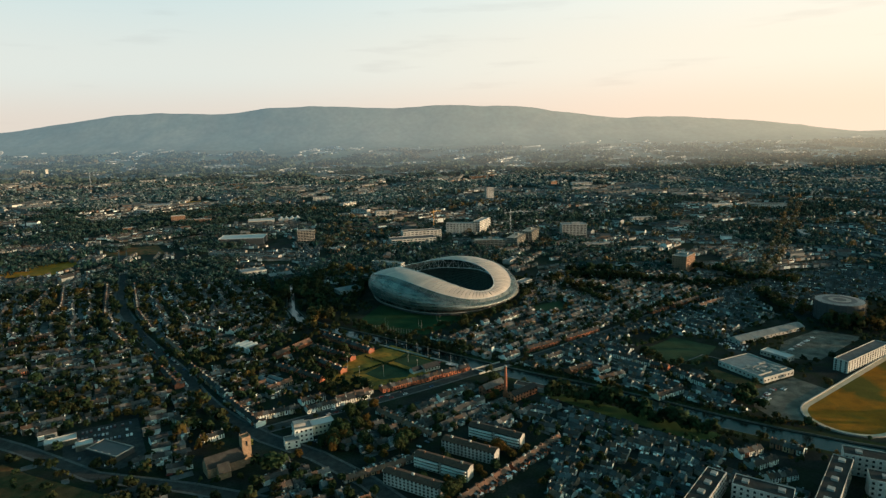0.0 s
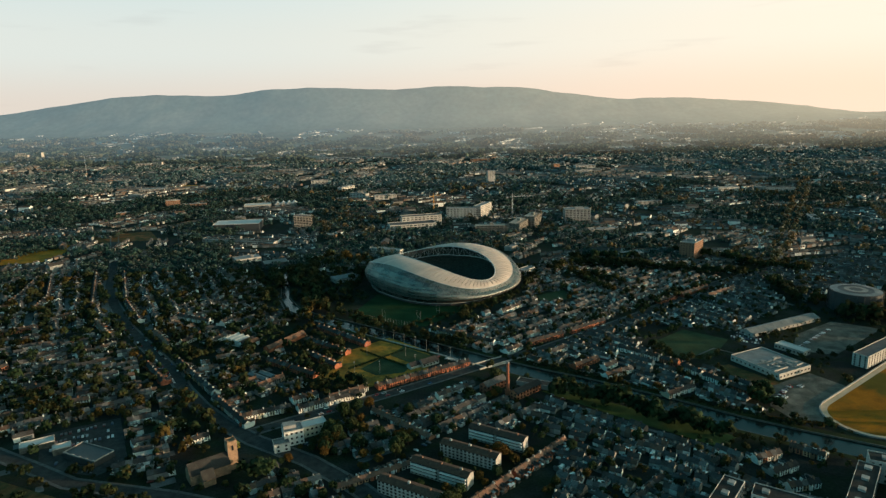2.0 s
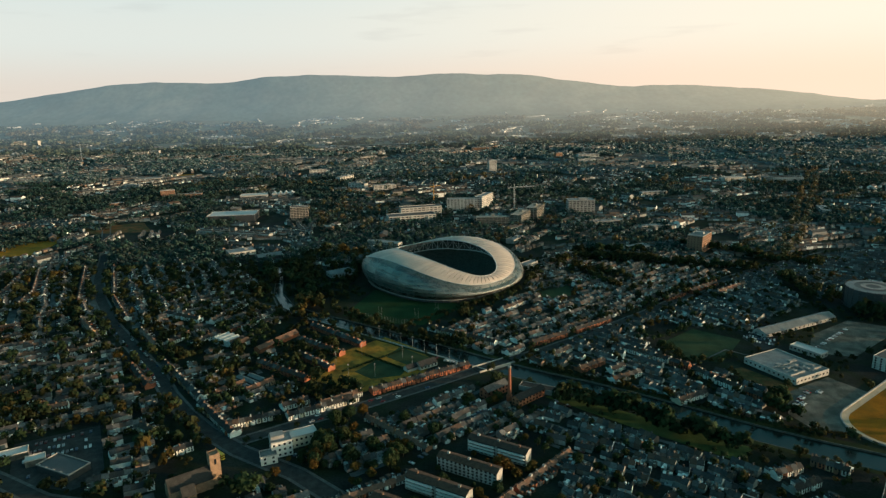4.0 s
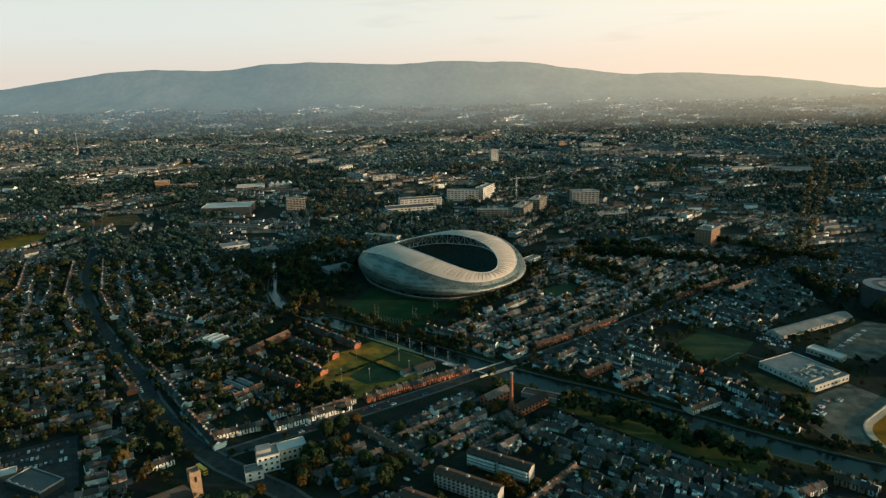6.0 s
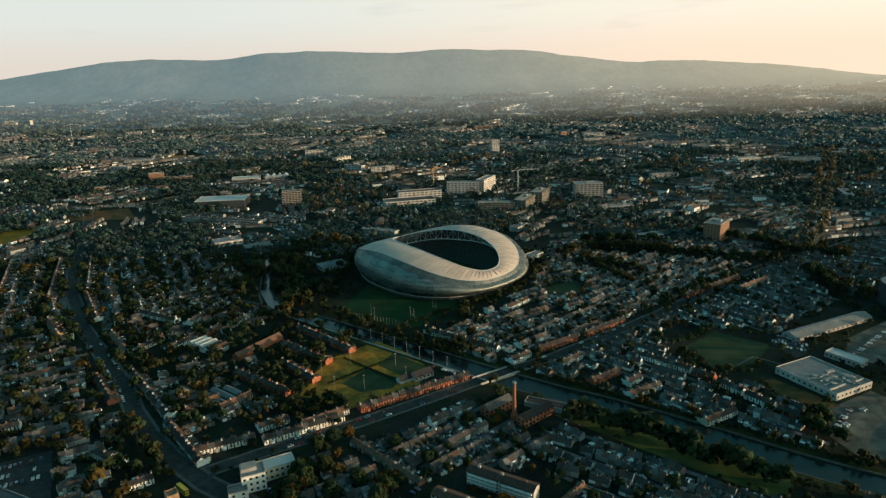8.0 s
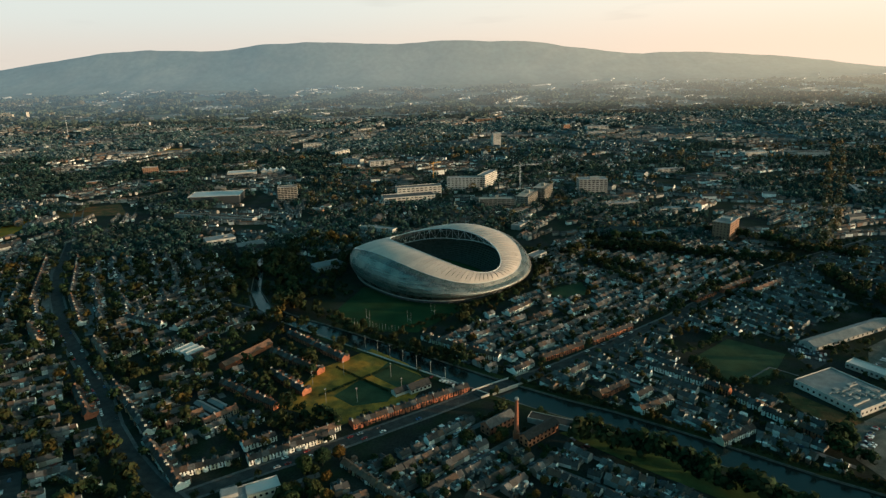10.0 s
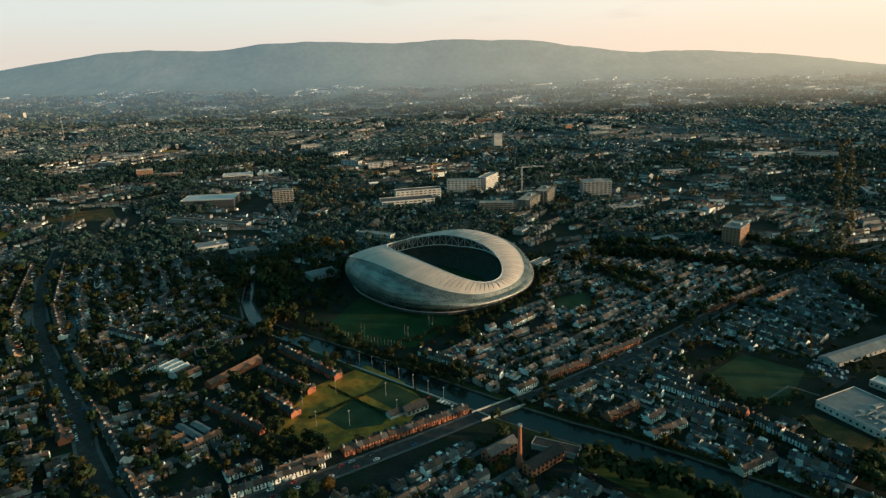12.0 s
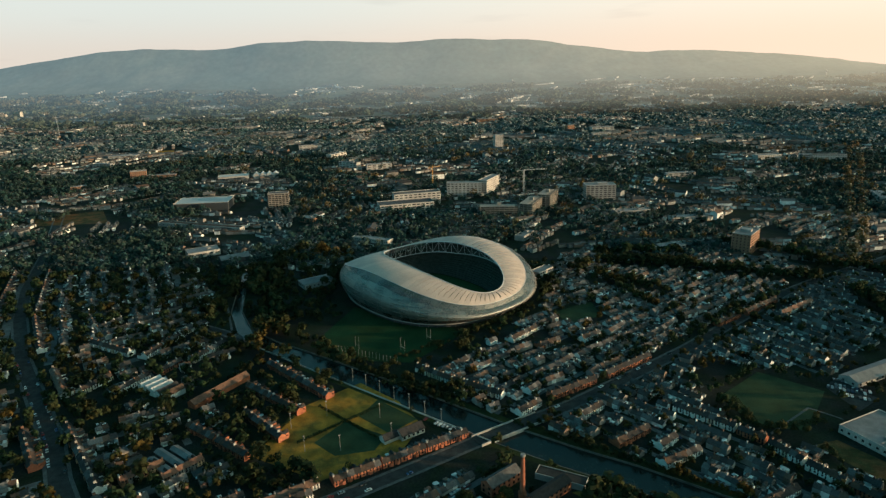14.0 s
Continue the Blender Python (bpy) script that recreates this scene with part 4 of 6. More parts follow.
def district(poly, deg, styles, street=9.0, garden=14.0, lens=(4, 6, 8), cottage=0.0, fill=0.9, jitter=0.8, depth=5.8, skew=2.0):
    c, s = math.cos(radians(deg)), math.sin(radians(deg))
    us = [x * c + y * s for x, y in poly]
    vs = [-x * s + y * c for x, y in poly]
    v, side = min(vs) + 3, 0
    lane = Geo()
    while v < max(vs):
        if side == 0:                # the street lies before the fronts of this row
            mid, wide_half = v - depth / 2 - street / 2, (street - 2.6) / 2
            for q in range(int((max(us) - min(us)) / 5)):
                u0 = min(us) + 5 * q
                if all(inside(a * c - mid * s, a * s + mid * c, poly) and free(a * c - mid * s, a * s + mid * c, -1) for a in (u0, u0 + 5)):
                    lane.add([(a * c - b * s, a * s + b * c, 0.05) for a, b in ((u0, mid - wide_half), (u0 + 5, mid - wide_half), (u0 + 5, mid + wide_half), (u0, mid + wide_half))], [(0, 1, 2, 3)])
        u = min(us) + random.uniform(0, 6)
        while u < max(us):
            n = random.choice(lens)
            cot = random.random() < cottage
            L = n * (4.0 if cot else 4.4)
            ok = False
            while n >= 2:
                L = n * (4.0 if cot else 4.4)
                ok = True
                for f in (-0.5, -0.17, 0.17, 0.5):
                    for e in (-4, 6 if side == 0 else 4):
                        uu, vv = u + L / 2 + f * L, v + e
                        x, y = uu * c - vv * s, uu * s + vv * c
                        if not inside(x, y, poly) or not free(x, y):
                            ok = False
                if ok:
                    break
                n -= 2
            if ok and random.random() < fill:
                uu, vv = u + L / 2, v + random.uniform(-jitter, jitter)
                put_row(uu * c - vv * s, uu * s + vv * c, deg + (180 if side else 0) + random.uniform(-skew, skew), n, random.choice(styles), cot)
                u += L + random.choice([0.5, 1.0, 3.0, 7.0])
            else:
                u += 4
        v += depth + (garden if side == 0 else street)
        side = 1 - side
    if lane.f:
        solid("street", lane, M["street"], "narrow worn asphalt streets between terraced rows", "road")


# ---- single buildings ----
QUAY = [(149.5, -542, 64, 12, 50, 13), (190, -538, 34, 14, -34, 13), (238, -532.6, 70, 12, 50, 13), (285, -509, 46, 13, -28, 14), (282, -540, 46, 15, -28, 14), (318, -530, 14, 50, -28, 15)]
def block(name, label, category, cx, cy, lx, ly, deg, h, wallm, roofm, floors=0, bays=0, sides=0, parapet=0.8, gabled=0.0, hip=0.0, win=(1.5, 1.5), extra=(), edge="pale"):
    """A building with a flat or pitched roof, rows of windows on its long and short faces and boxes on its roof."""
    t = thing(name, label, category, m=pose(cx, cy, 0, 0, 0, deg))
    x, y = lx / 2, ly / 2
    if gabled:
        body = part("body", Geo().house(-x, -y, 0, x, y, h, h + gabled - 0.05), wallm, t)
        roof = part("roof", Geo().gable(-x, -y, x, y, h, h + gabled, 0.5, 0.3), roofm, t)
    elif hip:
        body = part("body", Geo().box(-x, -y, 0, x, y, h), wallm, t)
        roof = part("roof", Geo().hip(-x, -y, x, y, h, h + hip), roofm, t)
    else:
        body = part("body", Geo().box(-x, -y, 0, x, y, h), wallm, t)
        roof = part("roof", Geo().box(-x + 0.3, -y + 0.3, h, x - 0.3, y - 0.3, h + 0.15), roofm, t)
        g = Geo()
        g.box(-x, -y, h, x, -y + 0.3, h + parapet).box(-x, y - 0.3, h, x, y, h + parapet)
        g.box(-x, -y + 0.3, h, -x + 0.3, y - 0.3, h + parapet).box(x - 0.3, -y + 0.3, h, x, y - 0.3, h + parapet)
        part("parapet", g, M[edge], roof)
    key = ("winmesh", win)
    if key not in PROTO:
        PROTO[key] = Geo().box(-win[0] / 2, -0.12, -win[1] / 2, win[0] / 2, 0.12, win[1] / 2).mesh("window", M["glass"])
    for f in range(floors):
        z = h * (f + 0.55) / floors
        for k in range(bays):
            xx = -x + lx * (k + 0.5) / bays
            for yy in (-y, y):
                if math.copysign(1, yy) * math.cos(radians(deg)) < 0.2:      # blank north fronts
                    part("window", PROTO[key], None, body).location = (xx, yy, z)
        for k in range(sides):
            yy = -y + ly * (k + 0.5) / sides
            for xx in (-x, x):
                if math.copysign(1, xx) * math.sin(radians(deg)) > 0.2:
                    continue
                o = part("window", PROTO[key], None, body)
                o.location, o.rotation_euler = (xx, yy, z), (0, 0, radians(90))
    for ex, ey, ew, ed, eh in extra:
        part("roof_box", Geo().box(ex - ew / 2, ey - ed / 2, h, ex + ew / 2, ey + ed / 2, h + eh), M["concrete"], roof)
    keep(rect(cx, cy, lx, ly, deg, 4))
    return t


def open_frame(cx, cy, lx, ly, deg, h):
    """A building shell: slabs on columns, half of it closed in."""
    t = thing("concrete_frame", "unfinished concrete building on a construction site", "building", m=pose(cx, cy, 0, 0, 0, deg))
    n = int(h / 3.3)
    x, y = lx / 2, ly / 2
    for k in range(n + 1):
        cutback = 6.0 if k == n else 0.0
        part("floor_slab", Geo().box(-x, -y, k * 3.3, x - cutback, y - cutback, k * 3.3 + 0.45), M["raw"], t)
    nx, ny = max(2, int(lx / 7)), max(2, int(ly / 7))
    for i in range(nx + 1):
        for j in range(ny + 1):
            if i in (0, nx) or j in (0, ny):
                px, py = -x + 0.5 + (lx - 1) * i / nx, -y + 0.5 + (ly - 1) * j / ny
                part("column", Geo().box(px - 0.4, py - 0.4, 0.45, px + 0.4, py + 0.4, n * 3.3), M["raw"], t)
    part("inner_wall", Geo().box(-x + 1.6, -y + 1.6, 0.45, x - 1.6, y - 1.6, n * 3.3), M["quay"], t, "dark blockwork set back from the slab edges")
    part("lift_core", Geo().box(-3, -3, n * 3.3, 3, 3, n * 3.3 + 4.5), M["raw"], t)
    keep(rect(cx, cy, lx, ly, deg, 4))


for k, (cx, cy) in enumerate(((33, -446), (12, -467), (-8, -488), (-28, -509))):
    t = block("flats", "long pale four-storey block of flats with a shallow pitched roof", "apartments", cx, cy, 43, 8.5, -31, 9.0, M["pale"], M["slate"], gabled=1.5, floors=4, bays=14, sides=0, win=(1.5, 1.2))
    for q in range(3):
        part("chimney", Geo().box(-15 + 15 * q - 0.8, -0.7, 9.9, -15 + 15 * q + 0.8, 0.7, 11.9), M["chimney"], t)
    for f in range(3 if k % 2 == 0 else 0):
        part("balcony", Geo().box(-20.5, -5.5, 2.2 + f * 2.3, -1.5, -4.25, 3.2 + f * 2.3), M["trim"], t, "white balcony front")
        for x in (-11, 11):
            # dark strip laid on the wall in place of balcony shade
            part("gallery_recess", Geo().box(x - 9.4, -4.3, 3.3 + f * 2.3, x + 9.4, -4.2, 4.4 + f * 2.3), M["glass"], t, "dark band painted as balcony shade")
        part("balcony", Geo().box(1.5, -5.5, 2.2 + f * 2.3, 20.5, -4.25, 3.2 + f * 2.3), M["trim"], t, "white balcony front")
block("village_offices", "white modern stepped office building with flat roofs", "building", -116, -435, 14, 13, 22, 11, M["wall_white"], M["flat"], floors=3, bays=4, sides=3, extra=((-2, 2, 9, 7, 2.5),))
block("office_wing", "low white office wing with a flat roof", "building", -104, -423, 20, 11, 26, 8, M["wall_white"], M["metal_roof"], floors=2, bays=6, sides=2)
block("office_wing", "small white front office block", "building", -122, -446, 11, 9, 22, 6, M["wall_white"], M["flat"], floors=2, bays=2, sides=2)
block("school", "pale flat-roofed school hall with rooftop ducts", "school", 292, -324, 41, 50, 25, 5.0, M["pale"], M["tin"], floors=1, bays=9, sides=11, extra=[(random.uniform(-15, 15), random.uniform(-20, 2), *random.choice(((9, 0.8), (0.8, 8), (2, 1.5), (4, 3))), random.uniform(0.5, 1.5)) for _ in range(46)])
block("school_hall", "long grey school building with a shallow roof", "school", 354, -226, 104, 15, 25, 3.6, M["concrete"], M["tin"], floors=1, bays=16, sides=2, gabled=3.0)
block("school_wing", "low pale flat-roofed building", "building", 330, -292, 28, 12, -58, 4.5, M["concrete"], M["metal_roof"], floors=1, bays=8, sides=2)
block("brick_offices", "seven-storey red brick office block", "building", 382, 88, 22, 40, -40, 25, M["brown_brick"], M["tin"], floors=7, bays=5, sides=10, edge="concrete", extra=((0, 0, 12, 8, 3),))
block("grey_offices", "grey concrete office block", "building", 272, 390, 50, 26, 0, 28, M["concrete"], M["flat"], floors=8, bays=7, sides=4, win=(4.4, 1.5), extra=((4, 0, 16, 9, 3),))
block("stepped_offices", "low terraced white office building", "building", -55, 360, 90, 32, 14, 12, M["pale"], M["flat"], floors=3, bays=12, sides=4, parapet=1.2, win=(5.0, 1.6))
block("stepped_offices", "pale upper office building", "building", -38, 398, 80, 22, 14, 20, M["pale"], M["flat"], floors=5, bays=10, sides=3, parapet=1.2, win=(5.0, 1.6))
block("white_apartments", "white apartment block with dark window bands", "apartments", 46, 456, 62, 16, -4, 24, M["pale"], M["flat"], floors=6, bays=9, sides=3, win=(3.6, 1.5))
block("white_apartments", "white apartment block catching the sun", "apartments", 92, 480, 16, 62, -26, 27, M["pale"], M["flat"], floors=7, bays=3, sides=9, win=(3.6, 1.5))
for cx, cy, lx, ly, dg, h in ((95, 300, 60, 22, -3, 17), (148, 318, 22, 66, -24, 22), (180, 360, 22, 50, -24, 25)):
    open_frame(cx, cy, lx, ly, dg, h)
block("tower_block", "slim white tower block", "apartments", 157, 1030, 22, 18, 10, 38, M["pale"], M["flat"], floors=11, bays=4, sides=3)
block("dark_hall", "dark glazed hall with a pale roof", "building", -405, 410, 90, 50, 5, 13, M["dark"], M["metal_roof"], floors=0)
block("balcony_flats", "tall apartment block with stacked balconies", "apartments", -272, 395, 34, 18, 8, 26, M["raw"], M["flat"], floors=8, bays=6, sides=4, win=(4.6, 1.9))
block("white_hall", "long low white-roofed hall", "building", -438, 680, 62, 30, 12, 8, M["pale"], M["metal_roof"])
for k in range(4):
    block("white_pavilion", "white pavilion with a peaked roof", "building", -392 + 13 * k, 690 + 3 * k, 24, 12, 102, 7, M["pale"], M["metal_roof"], gabled=5)
block("low_offices", "low white office building on the far side of the suburb", "building", 738, 760, 60, 20, 10, 11, M["pale"], M["flat"], floors=3, bays=12, sides=4)
block("low_offices", "low white office building on the far side of the suburb", "building", 860, 735, 70, 18, -8, 12, M["pale"], M["flat"], floors=3, bays=14, sides=4)
block("low_offices", "low white office building on the far side of the suburb", "building", 478, 1232, 56, 18, 4, 12, M["pale"], M["flat"], floors=3, bays=10, sides=3)
block("curved_offices", "long low white building behind the stadium", "building", -90, 160, 58, 12, -28, 8, M["pale"], M["flat"], floors=2, bays=16, sides=3)
block("dark_terrace", "long dark row of lockup buildings", "building", -362, 268, 150, 12, -19, 6, M["concrete"], M["slate"], floors=1, bays=20, sides=2)
block("orange_block", "orange brick apartment block", "apartments", -655, 712, 32, 16, 20, 18, M["brown_brick"], M["flat"], floors=5, bays=8, sides=4)
block("low_shed", "grey shed with a pale flat roof", "building", -303, -434, 22, 10, 30, 4.0, M["quay"], M["metal_roof"])
block("filling_station", "low pale canopy over a forecourt", "building", -281, -441, 12, 8, 30, 4.4, M["quay"], M["metal_roof"])
block("supermarket", "dark flat-roofed hall with rooflights", "building", -257, -450, 32, 16, -25, 4.2, M["dark"], M["dark"], parapet=0.9, edge="concrete", extra=[(-14 + 7 * i, -7, 1.6, 1.2, 0.6) for i in range(5)])
block("clubhouse", "pale gabled clubhouse beside the sports field", "building", -18, -300, 18, 9, 35, 3.6, M["pale"], M["slate"], gabled=3, floors=1, bays=5)
block("clubhouse_wing", "low pale clubhouse wing with a slate roof", "building", -31, -306, 12, 7, 35, 3.0, M["pale"], M["slate"], gabled=2.4)
block("mill_building", "brick industrial building with a slate roof", "building", 64, -368, 30, 8, 40, 6, M["wall_brick"], M["slate"], gabled=2.5, floors=2, bays=8, sides=2)
block("mill_building", "brick factory wing with a glazed roof", "building", 38, -356, 24, 9, 40, 6.5, M["wall_brick"], M["slate"], gabled=3, floors=2, bays=6, sides=2)
for k in range(5):
    q = -14 + 7 * k
    block("workshop", "white workshop with a pitched pale roof", "building", -212 + 0.84 * q, -234 - 0.55 * q, 17, 6.6, 57, 4.5, M["wall_white"], M["metal_roof"] if k < 3 else M["slate"], gabled=2.4)
for k in range(3):
    block("glasshouse", "low pale shed with a shallow roof", "building", -172 + 4.4 * k, -332 + 6.6 * k, (26, 34, 22)[k], 5, -38, 2.2, M["quay"], M["tin"], gabled=1.0)
block("river_shed", "low grey quayside shed with a pale roof edge", "building", 74, -353, 30, 9, -26, 3.6, M["concrete"], M["felt"], parapet=0.5)
block("terrace_hall", "grey hall with a pale pitched roof among the trees", "building", -258, 98, 36, 20, 30, 6, M["dark"], M["tin"], gabled=3)
block("long_shed", "long low shed with a brown tiled roof", "building", -166, -238, 52, 8, 58, 4, M["wall_brick"], M["tile"], gabled=2.6)
block("stadium_annex", "tan brick annex beside the stadium", "building", 118, 15, 28, 12, 46, 7, M["pale"], M["tin"], floors=2, bays=8, sides=3)
block("river_pavilion", "low grey pavilion with a pale roof beside the stadium", "building", -136, 2, 36, 20, 33, 6, M["concrete"], M["tin"], floors=1, bays=8, sides=4, hip=3.0)
block("riverside_apartments", "pale flat-roofed apartment block", "apartments", 404, -309, 84, 13, 33, 11, M["pale"], M["flat"], floors=5, bays=16, sides=3)
for cx, cy, lx, ly, dg, h in QUAY:
    block("quay_apartments", "pale apartment block with a dark flat roof and parapets", "apartments", cx, cy, lx, ly, dg, h, M["pale"], M["felt"], floors=4, bays=max(3, int(lx / 3.6)), sides=max(3, int(ly / 3.6)), win=(1.5, 1.6), extra=((0, ly * 0.3, 4, 4, 2.2), (0, 0, 4, 4, 2.2), (0, -ly * 0.3, 4, 4, 2.2)) if ly > lx else [(lx * q, 0, 4, 4, 1.6) for q in ((-0.4, -0.2, 0, 0.2, 0.4) if lx > 60 else (-0.3, 0.3))])

SUBURB = {
    "pale": ("suburban_offices", "pale flat-roofed building among the suburban trees", [(-842, 1039, 70, 30, 10, 8), (-258, 936, 60, 16, 60, 14), (-203, 776, 50, 16, -30, 16), (-136, 765, 56, 16, 15, 12), (-706, 1698, 90, 40, 5, 12), (-363, 1107, 50, 20, 12, 14), (-309, 129, 40, 24, 30, 7), (509, 1353, 70, 24, 6, 16), (382, 247, 80, 14, 8, 6), (292, 104, 42, 18, 20, 5)]),
    "brown_brick": ("brick_flats", "low brown brick block of flats among trees", [(-603, 709, 60, 14, 8, 9), (-724, 596, 30, 14, 30, 9), (-800, 1666, 60, 26, 0, 10), (418, 1403, 24, 18, 20, 18), (178, 1767, 80, 14, 3, 10), (-202, 290, 24, 12, -30, 8)]),
    "concrete": ("grey_block", "low grey concrete building in the suburbs", [(-532, 1531, 110, 14, 4, 8), (480, 587, 60, 14, 10, 8), (850, 741, 90, 24, -8, 12), (578, 380, 60, 14, 14, 6), (722, 348, 60, 16, 70, 8), (118, 170, 34, 14, 58, 7), (301, 289, 50, 14, 10, 7), (-814, 874, 50, 16, -12, 12)]),
}
for key, (name, label, spots) in SUBURB.items():
    for cx, cy, lx, ly, dg, h in spots:
        block(name, label, "building", cx, cy, lx, ly, dg, h, M[key], M["tin"] if h < 9 else M["flat"], floors=max(1, int(h / 4)), bays=5, sides=0, win=(lx / 8.0, 1.5), parapet=0.5, edge="concrete", extra=((lx * 0.2, 0, 5, 4, 1.8),))


def church():
    t = thing("church", "stone church with a square tower and steep slate roof", "church", m=pose(-156, -472, 0, 0, 0, 35))
    part("nave", Geo().house(-22, -6, 0, 4, 6, 7, 13), M["stone"], t)
    part("roof", Geo().gable(-22, -6, 4, 6, 7, 13, 0.4, 0.3), M["felt"], t, "steep dark slate roof")
    part("aisle_roof", Geo().gable(-16, -13, -8, -5, 5, 10, 0.4, 0.25), M["felt"], t)
    part("tower", Geo().box(4, -3.2, 0, 10.4, 3.2, 20), M["stone"], t, "square stone bell tower")
    g = Geo()
    for x, y in ((4.6, -2.6), (9.8, -2.6), (9.8, 2.6), (4.6, 2.6)):
        g.tube((x, y, 20), (x, y, 22.2), 0.55, 0.1, n=4)
    g.box(4, -3.2, 20, 10.4, -2.8, 21).box(4, 2.8, 20, 10.4, 3.2, 21).box(4, -2.8, 20, 4.4, 2.8, 21).box(10, -2.8, 20, 10.4, 2.8, 21)
    part("battlements", g, M["stone"], t)
    for yy, xx, r in ((-3.25, 7.2, 0), (3.25, 7.2, 0), (0, 10.45, 90)):
        o = part("belfry_opening", Geo().box(-0.7, -0.1, -1.8, 0.7, 0.1, 1.8), M["glass"], t)
        o.location, o.rotation_euler = (xx, yy, 16), (0, 0, radians(r))
    part("aisle", Geo().house(-16, -13, 0, -8, -5, 5, 10), M["stone"], t)
    keep(rect(-156, -472, 40, 22, 35, 4))


church()


def factory_chimney():
    t = thing("factory_chimney", "tall slender red brick factory chimney", "chimney", m=pose(49, -368, 0))
    part("shaft", Geo().tube((0, 0, 0), (0, 0, 28), 1.7, 1.05, 14), M["wall_brick"], t)
    part("cap", Geo().tube((0, 0, 28), (0, 0, 29.2), 1.4, 1.4, 14), M["concrete"], t)
    part("base", Geo().box(-2.2, -2.2, 0, 2.2, 2.2, 4), M["wall_brick"], t)


factory_chimney()


def bridge():
    t = thing("river_bridge", "stone road bridge with pale parapets over the river", "bridge", m=pose(49, -297.5, 0, 0, 0, 31.5))
    part("deck", Geo().box(-27, -6, -0.6, 27, 6, 0.55), M["asphalt"], t)
    for y in (-6, 6):
        part("parapet", Geo().box(-27, y - 0.3, -1.0, 27, y + 0.3, 1.7), M["pale"], t, "pale stone parapet")
    for x in (-9, 9):
        part("pier", Geo().box(x - 1, -5.5, -3, x + 1, 5.5, -0.6), M["stone"], t)


bridge()


def gasometer():
    t = thing("round_building", "round former gasholder converted to apartments", "building", m=pose(466, -173, 0))
    n = 36
    g = Geo()
    for r, z0, z1 in ((26, 0, 22),):
        g.tube((0, 0, z0), (0, 0, z1), r, r, n)
    part("drum", g, M["dark"], t)
    g, core = Geo(), Geo()
    for k in range(n):
        a, b = 2 * math.pi * k / n, 2 * math.pi * (k + 1) / n
        P = lambda r, q, z: (r * math.cos(q), r * math.sin(q), z)
        g.add([P(25.5, a, 22.1), P(25.5, b, 22.1), P(18, b, 22.6), P(18, a, 22.6)], [(0, 1, 2, 3)])
        core.add([P(12, a, 22.8), P(12, b, 22.8), P(7, b, 22.8), P(7, a, 22.8)], [(0, 1, 2, 3)])
    part("roof_ring", g, M["tin"], t, "grey metal roof ring")
    part("inner_ring", core, M["concrete"], t)
    for k in range(24):
        q = 2 * math.pi * k / 24
        part("guide_column", Geo().tube((27 * math.cos(q), 27 * math.sin(q), 0), (27 * math.cos(q), 27 * math.sin(q), 23.5), 0.3, n=5), M["dark"], t)
    keep([(466 + 36 * math.cos(k), -173 + 36 * math.sin(k)) for k in range(6)])


gasometer()


def dog_track():
    cx, cy, half, wide_r, dg = 384, -376, 82, 33, 36
    c, s = math.cos(radians(dg)), math.sin(radians(dg))

    def P(k, a, b, z):
        u, v = math.copysign(half, math.cos(k)) + a * math.cos(k), b * math.sin(k)
        return (cx + c * u - s * v, cy + s * u + c * v, z)

    ax = ay = wide_r
    n = 72
    keep([P(2 * math.pi * k / 24, ax + 3, ay + 3, 0)[:2] for k in range(24)])
    solid("racetrack_infield", Geo().add([P(2 * math.pi * k / n, ax - 4.5, ay - 4.5, 0.12) for k in range(n)], [tuple(range(n))]), M["infield"], "dry orange-gold grass inside a racetrack", "grass")
    g, w = Geo(), Geo()
    for k in range(n):
        a, b = 2 * math.pi * k / n, 2 * math.pi * (k + 1) / n
        g.add([P(a, ax, ay, 0.1), P(b, ax, ay, 0.1), P(b, ax - 4.5, ay - 4.5, 0.1), P(a, ax - 4.5, ay - 4.5, 0.1)], [(0, 1, 2, 3)])
        w.add([P(a, ax, ay, 0), P(b, ax, ay, 0), P(b, ax, ay, 1.2), P(a, ax, ay, 1.2), P(a, ax + 1, ay + 1, 1.2), P(b, ax + 1, ay + 1, 1.2), P(a, ax + 1, ay + 1, 0), P(b, ax + 1, ay + 1, 0)], [(0, 1, 2, 3), (3, 2, 5, 4), (4, 5, 7, 6)])
    solid("racetrack", g, M["sand"], "pale sandy oval racetrack", "racetrack")
    solid("racetrack_wall", w, M["concrete"], "low pale wall round the racetrack", "wall")


dog_track()


